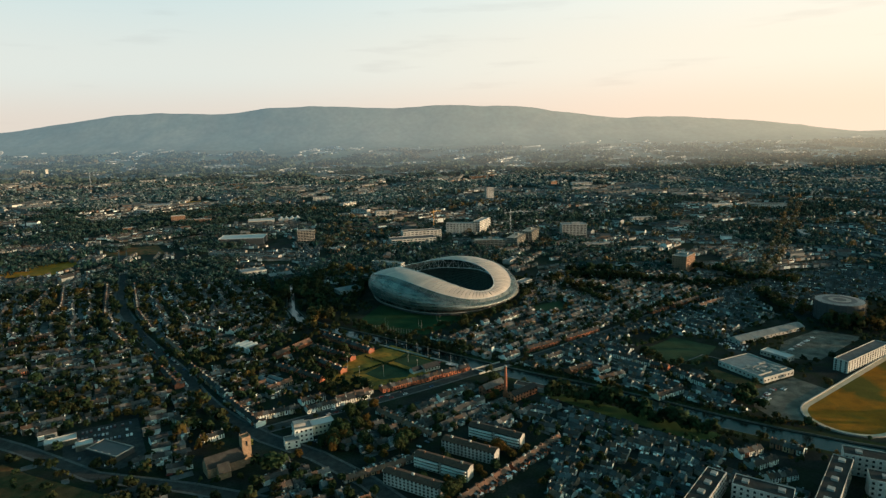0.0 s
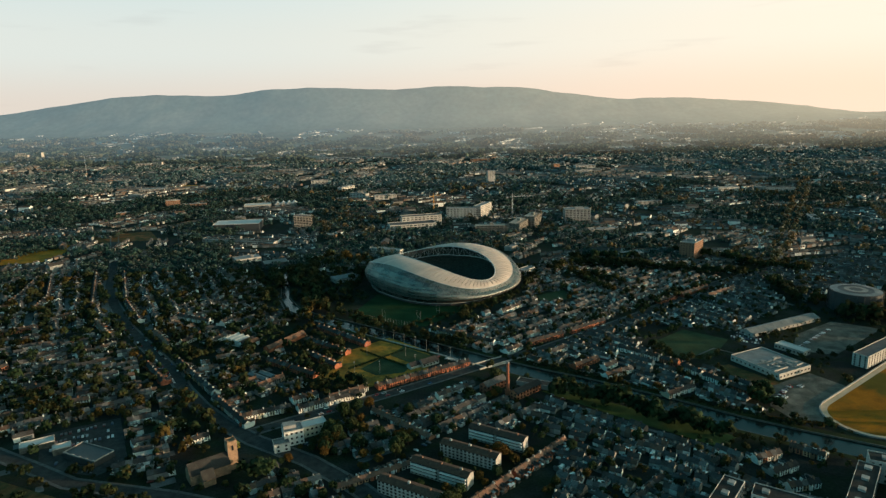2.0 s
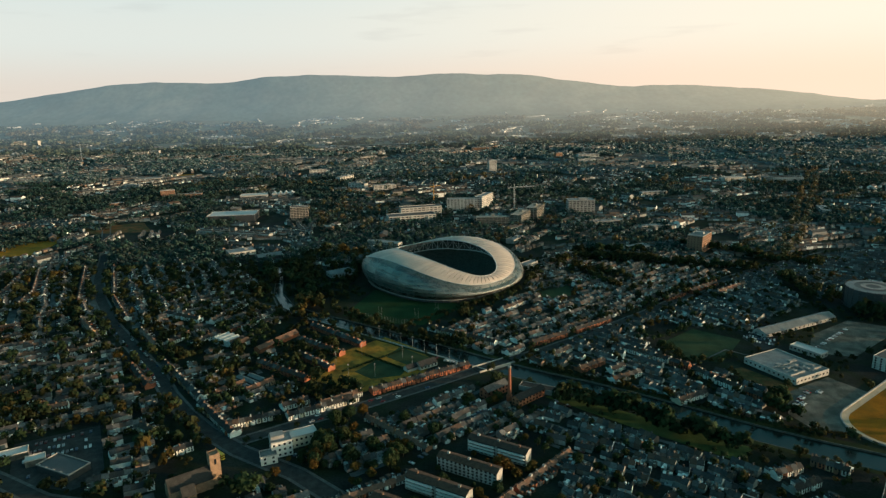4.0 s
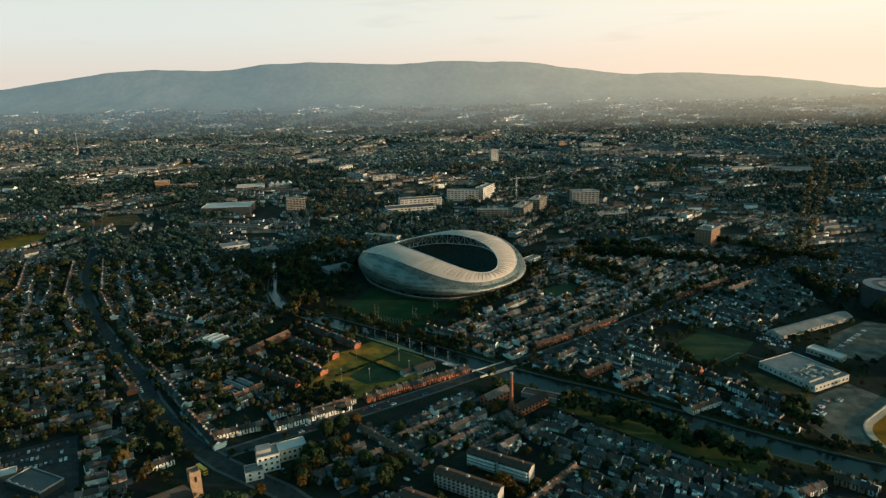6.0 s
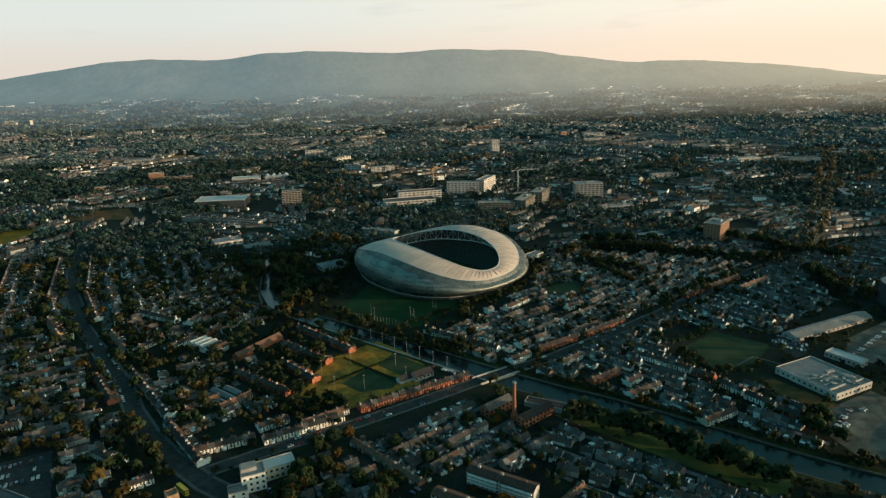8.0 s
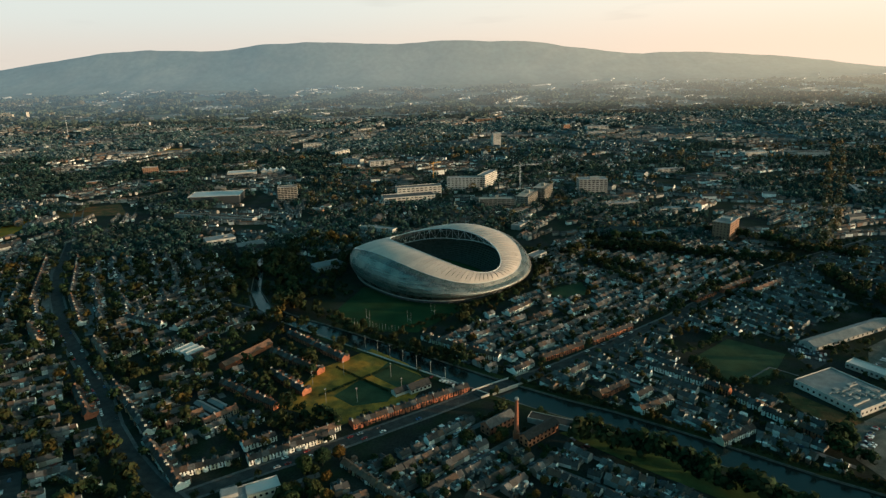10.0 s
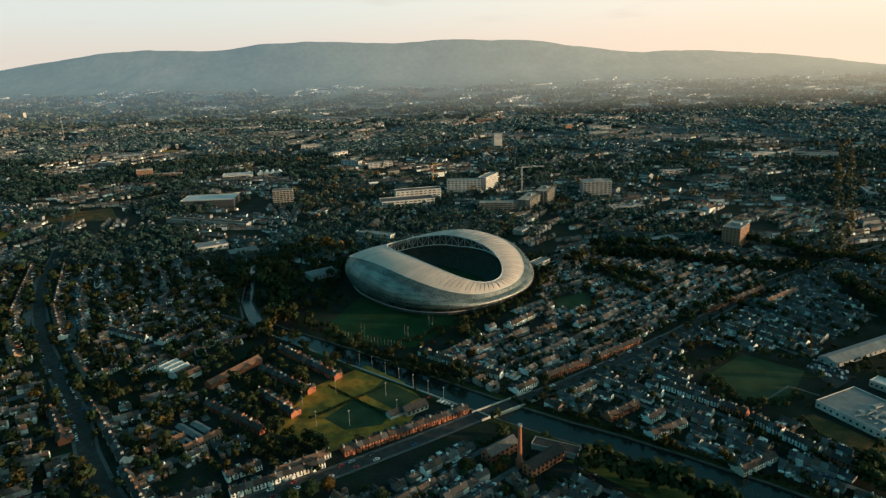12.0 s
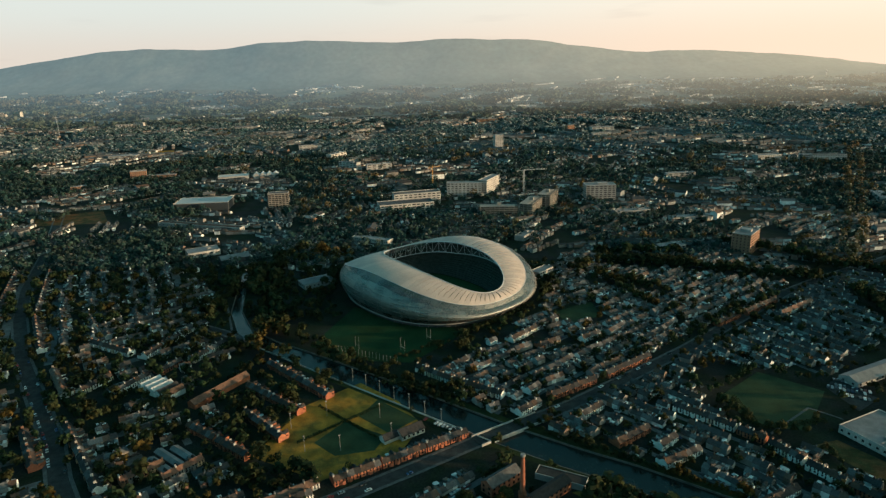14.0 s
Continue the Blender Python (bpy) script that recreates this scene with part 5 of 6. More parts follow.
def crane(x, y, h, reach, deg, material):
    t = thing("tower_crane", "tower crane standing over a building site", "crane", m=pose(x, y, 0, 0, 0, deg))
    g = Geo()
    for sx, sy in ((-0.9, -0.9), (0.9, -0.9), (0.9, 0.9), (-0.9, 0.9)):
        g.tube((sx, sy, 0), (sx, sy, h), 0.18, n=4)
    for k in range(int(h / 2.5)):
        z = k * 2.5
        g.tube((-0.9, -0.9, z), (0.9, -0.9, z + 2.5), 0.1, n=4).tube((0.9, 0.9, z), (-0.9, 0.9, z + 2.5), 0.1, n=4).tube((-0.9, 0.9, z), (-0.9, -0.9, z + 2.5), 0.1, n=4)
    part("mast", g, material, t)
    g = Geo().tube((-12, 0, h), (reach, 0, h), 0.3, n=4).tube((0, 0, h + 6), (reach * 0.7, 0, h + 1.2), 0.12, n=4).tube((0, 0, h + 6), (-12, 0, h), 0.12, n=4).tube((0, 0, h), (0, 0, h + 6), 0.4, 0.2, n=4)
    g.tube((0, 0, h + 1.6), (reach, 0, h + 1.2), 0.18, n=4)
    for k in range(int(reach / 3)):
        g.tube((3 * k, 0, h), (3 * k + 1.5, 0, h + 1.5), 0.1, n=4).tube((3 * k + 1.5, 0, h + 1.5), (3 * k + 3, 0, h), 0.1, n=4)
    part("jib", g, material, t)
    part("counterweight", Geo().box(-12.5, -1, h - 2.5, -9.5, 1, h), M["concrete"], t)


crane(146, 405, 52, 40, 10, M["steel"])
crane(-12, 553, 36, 22, 40, M["crane"])
for cx, cy, lx, ly, dg, h in ((-2110, 2460, 60, 20, 8, 22), (-2046, 2500, 40, 18, -12, 30), (-2150, 2520, 34, 16, 20, 26), (-1985, 2610, 50, 16, 5, 16), (-1230, 1860, 60, 16, 10, 14), (-1180, 1880, 44, 14, -8, 18)):
    block("distant_block", "pale far block of flats catching the low sun", "building", cx, cy, lx, ly, dg, h, M["pale"], M["flat"], floors=4, bays=5, win=(lx / 8.0, 1.8), edge="concrete")
crane(-1322, 1579, 70, 30, 10, M["steel"])

# ---- streets of houses ----
TREE_BANDS = [[(170, -4), (205, -24), (236, -44)], [(200, 56), (280, 30), (375, -16), (410, -30)], [(436, -50), (427, -69), (416, -150)], [(370, 120), (432, 56), (452, 13), (505, -14)], [(195, 90), (300, 72)]]
for band in TREE_BANDS:
    for (ax, ay), (bx, by) in zip(band, band[1:]):
        keep(rect((ax + bx) / 2, (ay + by) / 2, math.hypot(bx - ax, by - ay), 13, math.degrees(math.atan2(by - ay, bx - ax))))
district([(38, -290), (66, -276), (100, -258), (200, -183), (330, -78), (420, -4), (400, 110), (180, 110), (110, 30), (100, -75), (60, -140), (-10, -215)], 38, ["mixed", "white", "white"], street=7, garden=8, cottage=0.5, lens=(2, 3, 4, 6), skew=8, jitter=1.8, fill=0.85)
district([(58, -318), (75, -298), (110, -266), (200, -198), (235, -170), (262, -158), (215, -205), (196, -262), (205, -310), (250, -330), (262, -375), (242, -428), (150, -372)], -46, ["mixed", "white", "white"], street=6.5, garden=7.5, cottage=0.5, lens=(2, 3, 4, 6), skew=8, jitter=1.8, fill=0.85)
district([(222, -188), (270, -150), (350, -80), (440, -20), (480, -110), (420, -150), (300, -238), (250, -222), (222, -205)], -59, ["mixed", "white"], street=7, garden=8, cottage=0.6, lens=(4, 6, 8), skew=3, jitter=1.0, fill=0.9)
district([(330, -85), (420, -20), (620, 80), (640, -100), (470, -110)], -36, ["mixed"], street=7, garden=9, cottage=0.4)
district([(60, -400), (85, -368), (200, -460), (240, -470), (225, -540), (120, -620), (40, -560), (70, -480)], -38, ["white", "mixed", "white"], street=6, garden=6.5, cottage=0.6, lens=(2, 2, 2, 3, 4), jitter=2.5, skew=14)
district([(-10, -430), (-60, -400), (20, -330), (80, -380), (56, -430)], 40, ["mixed", "white"], street=7, garden=9, cottage=0.5, lens=(2, 3, 4))
district([(-150, -420), (-60, -470), (-20, -430), (-90, -392), (-150, -520), (-200, -560), (-40, -620), (40, -560), (-20, -540)], 32, ["mixed", "white"], lens=(2, 3, 4, 6), cottage=0.4, garden=10, street=8)
district([(-240, -300), (-170, -390), (-110, -350), (-160, -250), (-220, -190)], 36, ["mixed", "white"], lens=(2, 3, 4), cottage=0.3, garden=16, street=11, fill=0.65, jitter=4, skew=10)
district([(-420, -520), (-150, -540), (-210, -410), (-240, -320), (-330, -190), (-520, -200), (-560, -400)], 30, ["mixed", "brick", "mixed"], lens=(3, 4, 6), garden=15, street=10, fill=0.75, jitter=4, skew=9)
district([(-560, -200), (-330, -190), (-270, -100), (-300, 60), (-460, 180), (-760, 120)], -62, ["mixed", "white"], lens=(3, 4, 6, 8), garden=18, street=11, fill=0.75, jitter=4, skew=7)
district([(-320, -170), (-260, -230), (-150, -180), (-215, -130), (-235, -20), (-290, 40)], 40, ["mixed", "white"], lens=(2, 3, 4, 6), garden=16, street=11, fill=0.75, jitter=4, skew=10)
build_rows()

# ---- trees ----
def leaf_cloud(rnd, h, r, lumps, per, leaf):
    """Leaves in clumps round the ends of the limbs; returns vertices, faces and normals."""
    vs, fs, ns = [], [], []
    for _ in range(lumps):
        a, e = rnd.uniform(0, 2 * math.pi), rnd.uniform(-0.55, 1.0)
        q = math.sqrt(max(0, 1 - e * e)) * rnd.uniform(0.45, 0.85)
        c = Vector((r * q * math.cos(a), r * q * math.sin(a), h * 0.62 + h * 0.34 * e * rnd.uniform(0.6, 1)))
        cr = r * rnd.uniform(0.34, 0.52)
        for _ in range(per):
            d = Vector((rnd.gauss(0, 1), rnd.gauss(0, 1), rnd.gauss(0, 0.8))).normalized()
            p = c + d * cr * rnd.uniform(0.6, 1.05)
            nrm = (d + Vector((rnd.uniform(-0.6, 0.6), rnd.uniform(-0.6, 0.6), rnd.uniform(-0.2, 0.7)))).normalized()
            u = nrm.orthogonal().normalized()
            u.rotate(Matrix.Rotation(rnd.uniform(0, 6.28), 3, nrm))
            w = nrm.cross(u)
            k = leaf * rnd.uniform(0.6, 1.3)
            o = len(vs)
            vs += [p + u * k, p + w * k * 0.8, p - u * k, p - w * k * 0.8]
            lean = (d * 0.8 + (p - Vector((0, 0, h * 0.55))) / r).normalized()
            if lean.dot(nrm) < 0:
                vs[o + 1], vs[o + 3] = vs[o + 3], vs[o + 1]
            ns += [lean] * 4
            fs.append((o, o + 1, o + 2, o + 3))
    return vs, fs, ns


def make_tree(seed, h, r):
    rnd = random.Random(seed)
    t = thing("tree", "broadleaf city tree with a dense dark crown", "tree", "city trees")
    g = Geo().tube((0, 0, -0.2), (0.1, 0, h * 0.45), 0.035 * h, 0.02 * h, 7)
    for k in range(6):
        a = k * 1.05 + rnd.uniform(-0.3, 0.3)
        g.tube((0.1, 0, h * rnd.uniform(0.28, 0.45)), (r * 0.6 * math.cos(a), r * 0.6 * math.sin(a), h * rnd.uniform(0.6, 0.85)), 0.014 * h, 0.004 * h, 5)
    part("trunk", g, M["bark"], t)
    g = Geo()
    vs, fs, ns = leaf_cloud(rnd, h, r, 28, 34, r * 0.16)
    g.add(vs, fs)
    crown_normals(part("crown", g, M["leaf"], t, "dense clumped leaves").data, ns)
    return t


TREES = [(11, 5.2), (13, 5.5), (9, 4.2), (15, 6.2), (8, 4.6), (12, 4.0)]
tree_at = []


def tree(x, y, size=1.0):
    tree_at.append((x, y, random.randrange(len(TREES)), size * random.uniform(0.8, 1.2), random.uniform(0.85, 1.15), random.uniform(0, 360)))


def crown_normals(me, n):
    """Shades leaves by the rounded clump that they belong to."""
    me.attributes.new("custom_normal", "FLOAT_VECTOR", "POINT").data.foreach_set("vector", np.asarray(n, dtype=np.float32).ravel())


def quads(name, v, material, label, n):
    """One mesh of loose four-cornered leaves from an array of corners."""
    me = bpy.data.meshes.new(name)
    nf = len(v) // 4
    me.vertices.add(nf * 4)
    me.vertices.foreach_set("co", np.asarray(v, dtype=np.float32).ravel())
    me.loops.add(nf * 4)
    me.loops.foreach_set("vertex_index", np.arange(nf * 4, dtype=np.int32))
    me.polygons.add(nf)
    me.polygons.foreach_set("loop_start", np.arange(0, nf * 4, 4, dtype=np.int32))
    me.update()
    crown_normals(me, n)
    me.materials.append(material)
    return tagged(new(name, me), label, "trees", "", "stuff")


def build_trees():
    """The nearest trees are things; the rest are joined."""
    order = sorted(tree_at, key=lambda r: math.hypot(r[0], r[1] + 480))
    for x, y, k, s, tall, turn in order[:300]:
        m = pose(x, y, 0, 0, 0, turn)
        ob = place(("tree", k), lambda: make_tree(k + 5, *TREES[k]), m)
        ob.matrix_basis = m @ Matrix.Diagonal((s, s, s * tall, 1))
    clouds = []
    for k, (h, r) in enumerate(TREES):
        vs, _, ns = leaf_cloud(random.Random(40 + k), h, r, 14, 5, r * 0.32)
        clouds.append((np.array(vs), np.array(ns)))
    rows, norms = [], []
    for x, y, k, s, tall, turn in order[300:]:
        c, q = math.cos(turn), math.sin(turn)
        p, nn = clouds[k][0] * (s, s, s * tall), clouds[k][1]
        norms.append(np.stack([nn[:, 0] * c - nn[:, 1] * q, nn[:, 0] * q + nn[:, 1] * c, nn[:, 2]], 1))
        rows.append(np.stack([x + p[:, 0] * c - p[:, 1] * q, y + p[:, 0] * q + p[:, 1] * c, p[:, 2]], 1))
    quads("garden_trees", np.concatenate(rows), M["leaves"], "dense garden and street trees among the houses", np.concatenate(norms))


random.seed(11)


def belt(line, wide, step, size=1.0):
    for (ax, ay), (bx, by) in zip(line, line[1:]):
        L = math.hypot(bx - ax, by - ay)
        for k in range(max(1, int(L / step))):
            f = (k + random.random()) / max(1, int(L / step))
            off = random.uniform(-wide, wide)
            tree(ax + (bx - ax) * f - (by - ay) / L * off, ay + (by - ay) * f + (bx - ax) / L * off, size)


belt([(-180, -70), (-166, -100), (-145, -125), (-112, -155), (-66, -205), (-30, -232), (25, -262)], 9, 3.0, 0.62)
for band in TREE_BANDS:
    belt(band, 6, 3.2, 0.95)
belt([(225, -163), (253, -141), (282, -118), (343, -70)], 1.5, 9, 0.7)
belt([(188, -41), (229, -105)], 5, 6, 0.8)
belt([(432, -82), (440, -156)], 6, 5, 0.9)
belt([(-150, -148), (-168, -60)], 14, 3, 1.0)
belt([(-228, -100), (-225, -30), (-240, 50)], 9, 4, 0.9)
belt([(-200, -30), (-205, 60)], 8, 3, 1.0)       # wooded bank beside the stadium
belt([(-70, -200), (-20, -243), (20, -272)], 3, 6, 0.5)
belt([(-37, -190), (10, -160)], 2, 3.4, 0.42)
belt([(88, -367), (142, -404), (198, -450)], 5, 2.6, 1.1)
belt([(-112, -325), (-70, -352)], 4, 4, 0.9)
belt([(-195, -40), (-205, 60), (-150, 120), (-110, 90)], 22, 4.2, 1.1)
belt([(-96, -452), (-80, -420)], 9, 3.2, 0.9)
belt([(-140, -485), (-120, -478)], 6, 4, 1.0)
belt([(30, -352), (45, -345)], 4, 4, 0.9)
belt([(255, -402), (262, -372), (275, -362)], 3, 5, 0.7)
belt([(203, -262), (212, -304), (246, -312)], 2, 5, 0.5)
belt([(-232, -354), (-217, -371), (-184, -413)], 1, 14, 1.0)
belt([(430, -205), (470, -215), (520, -205)], 8, 3, 1.3)
belt([(262, -372), (246, -392), (258, -410)], 4, 3, 0.9)
belt([(130, -210), (215, -165), (300, -90)], 4, 12, 0.8)
belt([(207, -254), (250, -222)], 2, 5, 0.5)
belt([(14, -150), (60, -112), (96, -76)], 1.5, 3, 0.42)       # sunlit trees at the foot of the stadium
belt([(105, -60), (125, -20), (125, 5)], 5, 5, 0.8)
belt([(150, 20), (200, 55), (300, 40)], 7, 5, 0.9)
belt([(-118, -30), (-122, 20), (-105, 60)], 7, 4, 0.9)
belt([(-318, -482), (-262, -515)], 7, 9, 0.6)
belt([(-300, -520), (-240, -530)], 8, 8, 0.7)
for off, step, lo, hi in ((RIVER_W + 3.5, 2.2, 8, 15),):
    belt(offset_line(RIVER, off)[lo:hi], 1.5, step, 0.32)
OPEN_GROUND = [[(-15, -545), (20, -505), (75, -455), (92, -468), (40, -525), (10, -560)], [(-75, -372), (-62, -352), (20, -303), (45, -325), (-20, -395)]]
tries = 0
cells = {}
for r in ROWS_PLACED:
    c, s = math.cos(radians(r[2])), math.sin(radians(r[2]))
    L = r[3] * 4.4
    for k in range(-3, 4):
        cells.setdefault((int((r[0] + c * k * L / 7) // 5), int((r[1] + s * k * L / 7) // 5)), True)
while len(tree_at) < 8200 and tries < 130000:
    tries += 1
    x, y = random.uniform(-640, 600), random.uniform(-620, 60)
    dens = 0.75 if x < -190 and y < -250 else 0.6 if x < -110 else (0.5 if x > 40 and y < -80 else 0.5)
    dens *= 0.6 + 0.8 * (noise.noise(Vector((x / 60, y / 60, 2.2))) + 0.2)
    if any(inside(x, y, q) for q in OPEN_GROUND) or random.random() > dens or not free(x, y, -3) or (int(x // 5), int(y // 5)) in cells:
        continue
    tree(x, y, random.uniform(0.3, 0.6) if x > 40 else random.uniform(0.35, 0.85))
build_trees()

# ---- the city beyond ----
KX = [-5200, -4000, -3085, -2674, -2269, -2000, -1517, -1196, -800, -326, 111, 300, 608, 1027, 1348, 1800, 2435, 3208, 4200, 5200]
KZ = [120, 175, 218, 275, 324, 331, 314, 352, 358, 331, 352, 336, 333, 273, 231, 233, 188, 92, 60, 30]


def ridge(x):
    return float(np.mean([np.interp(x + o, KX, KZ) for o in (-80, -40, 0, 40, 80)])) + 5 * noise.fractal(Vector((x / 160, 0.3, 4.1)), 1.0, 2.0, 3)


def hill_z(x, y):
    """The plain climbs slowly towards the foot of the hills, which then rise steeply."""
    if y <= 2500:
        return 0.0
    rise = min(1.0, (y - 2500) / 1420)
    foot = 112 * rise ** 1.5 * (0.92 + 0.16 * noise.noise(Vector((x / 700, y / 500, 9.1))))
    f = (y - 3480) / 440
    if f <= 0:
        return foot
    return foot + max(0.0, ridge(x) - foot) * f ** 1.7 + 9 * noise.fractal(Vector((x / 420, y / 200, 1.7)), 1.0, 2.0, 4) * math.sin(math.pi * min(1, f * 1.02))


rng = np.random.default_rng(5)


def wooded(x, y):
    """Above zero where trees stand closer than houses."""
    return noise.noise(Vector((x / 150, y / 190, 0.5))) + 0.55 * noise.noise(Vector((x / 52, y / 70, 7.5)))


def far_city(name, label, count, y0, y1, x_of, wallm, roofm, size):
    """Thousands of small pitched-roof houses as two meshes, in loose rows."""
    g, r = Geo(), Geo()
    made = 0
    while made < count:
        y = y0 + (y1 - y0) * rng.random() ** 1.15
        half = x_of(y)
        x = rng.uniform(-half, half)
        if not free(x, y, 4) or (y < 60 and -620 < x < 560):
            continue
        if math.hypot(x - 1, y + 24) < 130:
            continue
        if (wooded(x, y) > 0.2 + rng.normal() * 0.08 and not (-330 < x < 420 and y < 620)):
            continue
        turn = noise.noise(Vector((x / 260, y / 260, 3.3))) * 3.0
        n = int(rng.integers(2, 9))
        c, s = math.cos(turn), math.sin(turn)
        for k in range(n):
            lx, ly, h = rng.uniform(8, 20) * size, rng.uniform(7, 10) * size, rng.uniform(4.0, 6.5) * (0.5 + 0.5 * size)
            if rng.random() < 0.006:
                lx, ly, h = rng.uniform(16, 30), rng.uniform(9, 14), rng.uniform(5, 10)
            ox, oy = x + c * k * 19 * size + rng.uniform(-1.5, 1.5), y + s * k * 19 * size + rng.uniform(-1.5, 1.5)
            up = max(0.0, hill_z(ox, oy))
            T = lambda u, v, z: (ox + c * u - s * v, oy + s * u + c * v, z + up)
            X, Y, zr = lx / 2, ly / 2, h + min(3.2, ly * 0.3)
            g.add([T(-X, -Y, 0), T(X, -Y, 0), T(X, Y, 0), T(-X, Y, 0), T(-X, -Y, h), T(X, -Y, h), T(X, Y, h), T(-X, Y, h), T(-X, 0, zr), T(X, 0, zr)],
                  [(0, 1, 5, 4), (2, 3, 7, 6), (1, 2, 6, 9, 5), (3, 0, 4, 8, 7)])
            X, Y = X + 0.4, Y + 0.4
            r.add([T(-X, -Y, h), T(X, -Y, h), T(X, Y, h), T(-X, Y, h), T(-X, 0, zr + 0.3), T(X, 0, zr + 0.3)], [(0, 1, 5, 4), (2, 3, 4, 5)])
            made += 1
    t = tagged(new(name), label, "houses", "", "stuff")
    part("walls", g, wallm, t)
    part("roofs", r, roofm, t)


wide = lambda y: (y + 900) * 0.74 + 60
far_city("suburb_houses", "many small houses with slate roofs among trees", 8600, -150, 1000, wide, M["far_wall"], M["far_roof"], 0.53)
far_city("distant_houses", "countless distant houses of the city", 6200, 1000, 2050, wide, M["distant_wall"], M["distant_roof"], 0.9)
far_city("backdrop_houses", "specks of houses on the far plain, paled by painted haze", 2600, 1950, 3560, wide, M["haze_wall"], M["haze_wall"], 1.0)


def far_lines(count, y0, y1):
    """Trees along far streets: places in loose rows."""
    xs, ys = [], []
    for _ in range(count):
        y = y0 + (y1 - y0) * rng.random() ** 1.3
        x = rng.uniform(-0.5, 1.0) * wide(y)
        a = rng.choice([0.1, 0.55, -0.5, 1.1]) + rng.normal() * 0.1
        for k in range(int(rng.integers(8, 36))):
            px, py = x + math.cos(a) * k * 7.5 + rng.normal() * 2, y + math.sin(a) * k * 7.5 + rng.normal() * 2
            if rng.random() < 0.85 and free(px, py, 0) and not (py < 60 and -620 < px < 560):
                xs.append(px)
                ys.append(py)
    for line in ([(456, 27), (563, 172), (951, 808), (1082, 987)], [(327, 436), (507, 322), (563, 172)], [(31, 839), (189, 1056)], [(470, 20), (585, 172), (975, 808)], [(-130, 250), (-160, 420)], [(-215, 300), (-225, 420)]):
        for (ax, ay), (bx, by) in zip(line, line[1:]):
            n = int(math.hypot(bx - ax, by - ay) / 9)
            for k in range(n):
                px, py = ax + (bx - ax) * k / n + rng.normal() * 3, ay + (by - ay) * k / n + rng.normal() * 3
                if free(px, py, 0):
                    xs.append(px)
                    ys.append(py)
    return xs, ys


def far_woods(name, label, count, y0, y1, h, r, per, material, at=None):
    xs, ys = at if at else ([], [])
    count = len(xs) if at else count
    while len(xs) < count:
        y = y0 + (y1 - y0) * rng.random() ** 1.2
        half = wide(y)
        x = rng.uniform(-half, half)
        if rng.random() > 0.38 + 2.6 * wooded(x, y):
            continue
        if (-330 < x < 420 and 60 < y < 620 and rng.random() < 0.5) or (x > 0 and y < 1000 and rng.random() < (0.3 if x < 350 else 0.5)):
            continue
        if y < 150 and not free(x, y, 0):
            continue
        if y < 60 and -620 < x < 560:
            continue
        if math.hypot(x - 1, y + 24) < 120:
            continue
        xs.append(x)
        ys.append(y)
    base = np.stack([xs, ys, [max(0.0, hill_z(a, b)) for a, b in zip(xs, ys)]], 1)
    size = np.clip(rng.lognormal(-0.12, 0.3, (count, 1, 1)), 0.45, 1.6)
    d = rng.normal(size=(count, per, 3))
    d /= np.linalg.norm(d, axis=2, keepdims=True)
    rad = np.array([r, r, h * 0.42]) * rng.uniform(0.6, 1.1, (count, per, 1))
    cen = base[:, None] + (d * rad + np.array([0, 0, h * 0.55])) * size
    nrm = d + rng.normal(size=d.shape) * 0.35
    u = np.cross(nrm, rng.normal(size=d.shape))
    u /= np.linalg.norm(u, axis=2, keepdims=True)
    w = np.cross(nrm, u)
    w /= np.linalg.norm(w, axis=2, keepdims=True)
    k = r * 1.7 / math.sqrt(per) * rng.uniform(0.7, 1.3, (count, per, 1)) * size
    v = np.stack([cen + u * k, cen + w * k, cen - u * k, cen - w * k], 2).reshape(-1, 3)
    soft = d + rng.normal(size=d.shape) * 0.12
    quads(name, v, material, label, np.repeat(soft / np.linalg.norm(soft, axis=2, keepdims=True), 4, 1).reshape(-1, 3))


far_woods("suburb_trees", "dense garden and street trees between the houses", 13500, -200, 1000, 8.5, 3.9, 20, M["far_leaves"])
far_woods("turning_trees", "rows of street trees with low-sun gold in their leaf colour", 0, 60, 1400, 10.5, 4.4, 26, M["gold_leaves"], far_lines(60, 60, 1500))
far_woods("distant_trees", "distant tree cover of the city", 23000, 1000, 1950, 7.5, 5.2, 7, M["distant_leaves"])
far_woods("backdrop_trees", "far woods with evening haze put into their colour", 17000, 1900, 3440, 10, 9.0, 7, M["haze_leaves"])

# ---- hills ----
def slope(y0, y1, ny, nx=420):
    ys = [y0 + (y1 - y0) * j / (ny - 1) for j in range(ny)]
    vs = [(-5200 + 10400 * i / (nx - 1), y, max(0.3, hill_z(-5200 + 10400 * i / (nx - 1), y))) for y in ys for i in range(nx)]
    return Geo().add(vs, [(j * nx + i, j * nx + i + 1, (j + 1) * nx + i + 1, (j + 1) * nx + i) for j in range(ny - 1) for i in range(nx - 1)])


for name, geo, key, label, sort in (("backdrop_plain", slope(1900, 3520, 20, 160), "haze_plain", "fields climbing to the foot of the hills, with painted haze", "ground"),
                                    ("hills", slope(3500, 3920, 26), "mountain", "mountain ridge behind the city, blue-grey with painted haze", "mountains")):
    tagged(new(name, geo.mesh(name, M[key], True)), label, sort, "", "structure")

# ---- cars, posts, hedges, small things ----
random.seed(21)


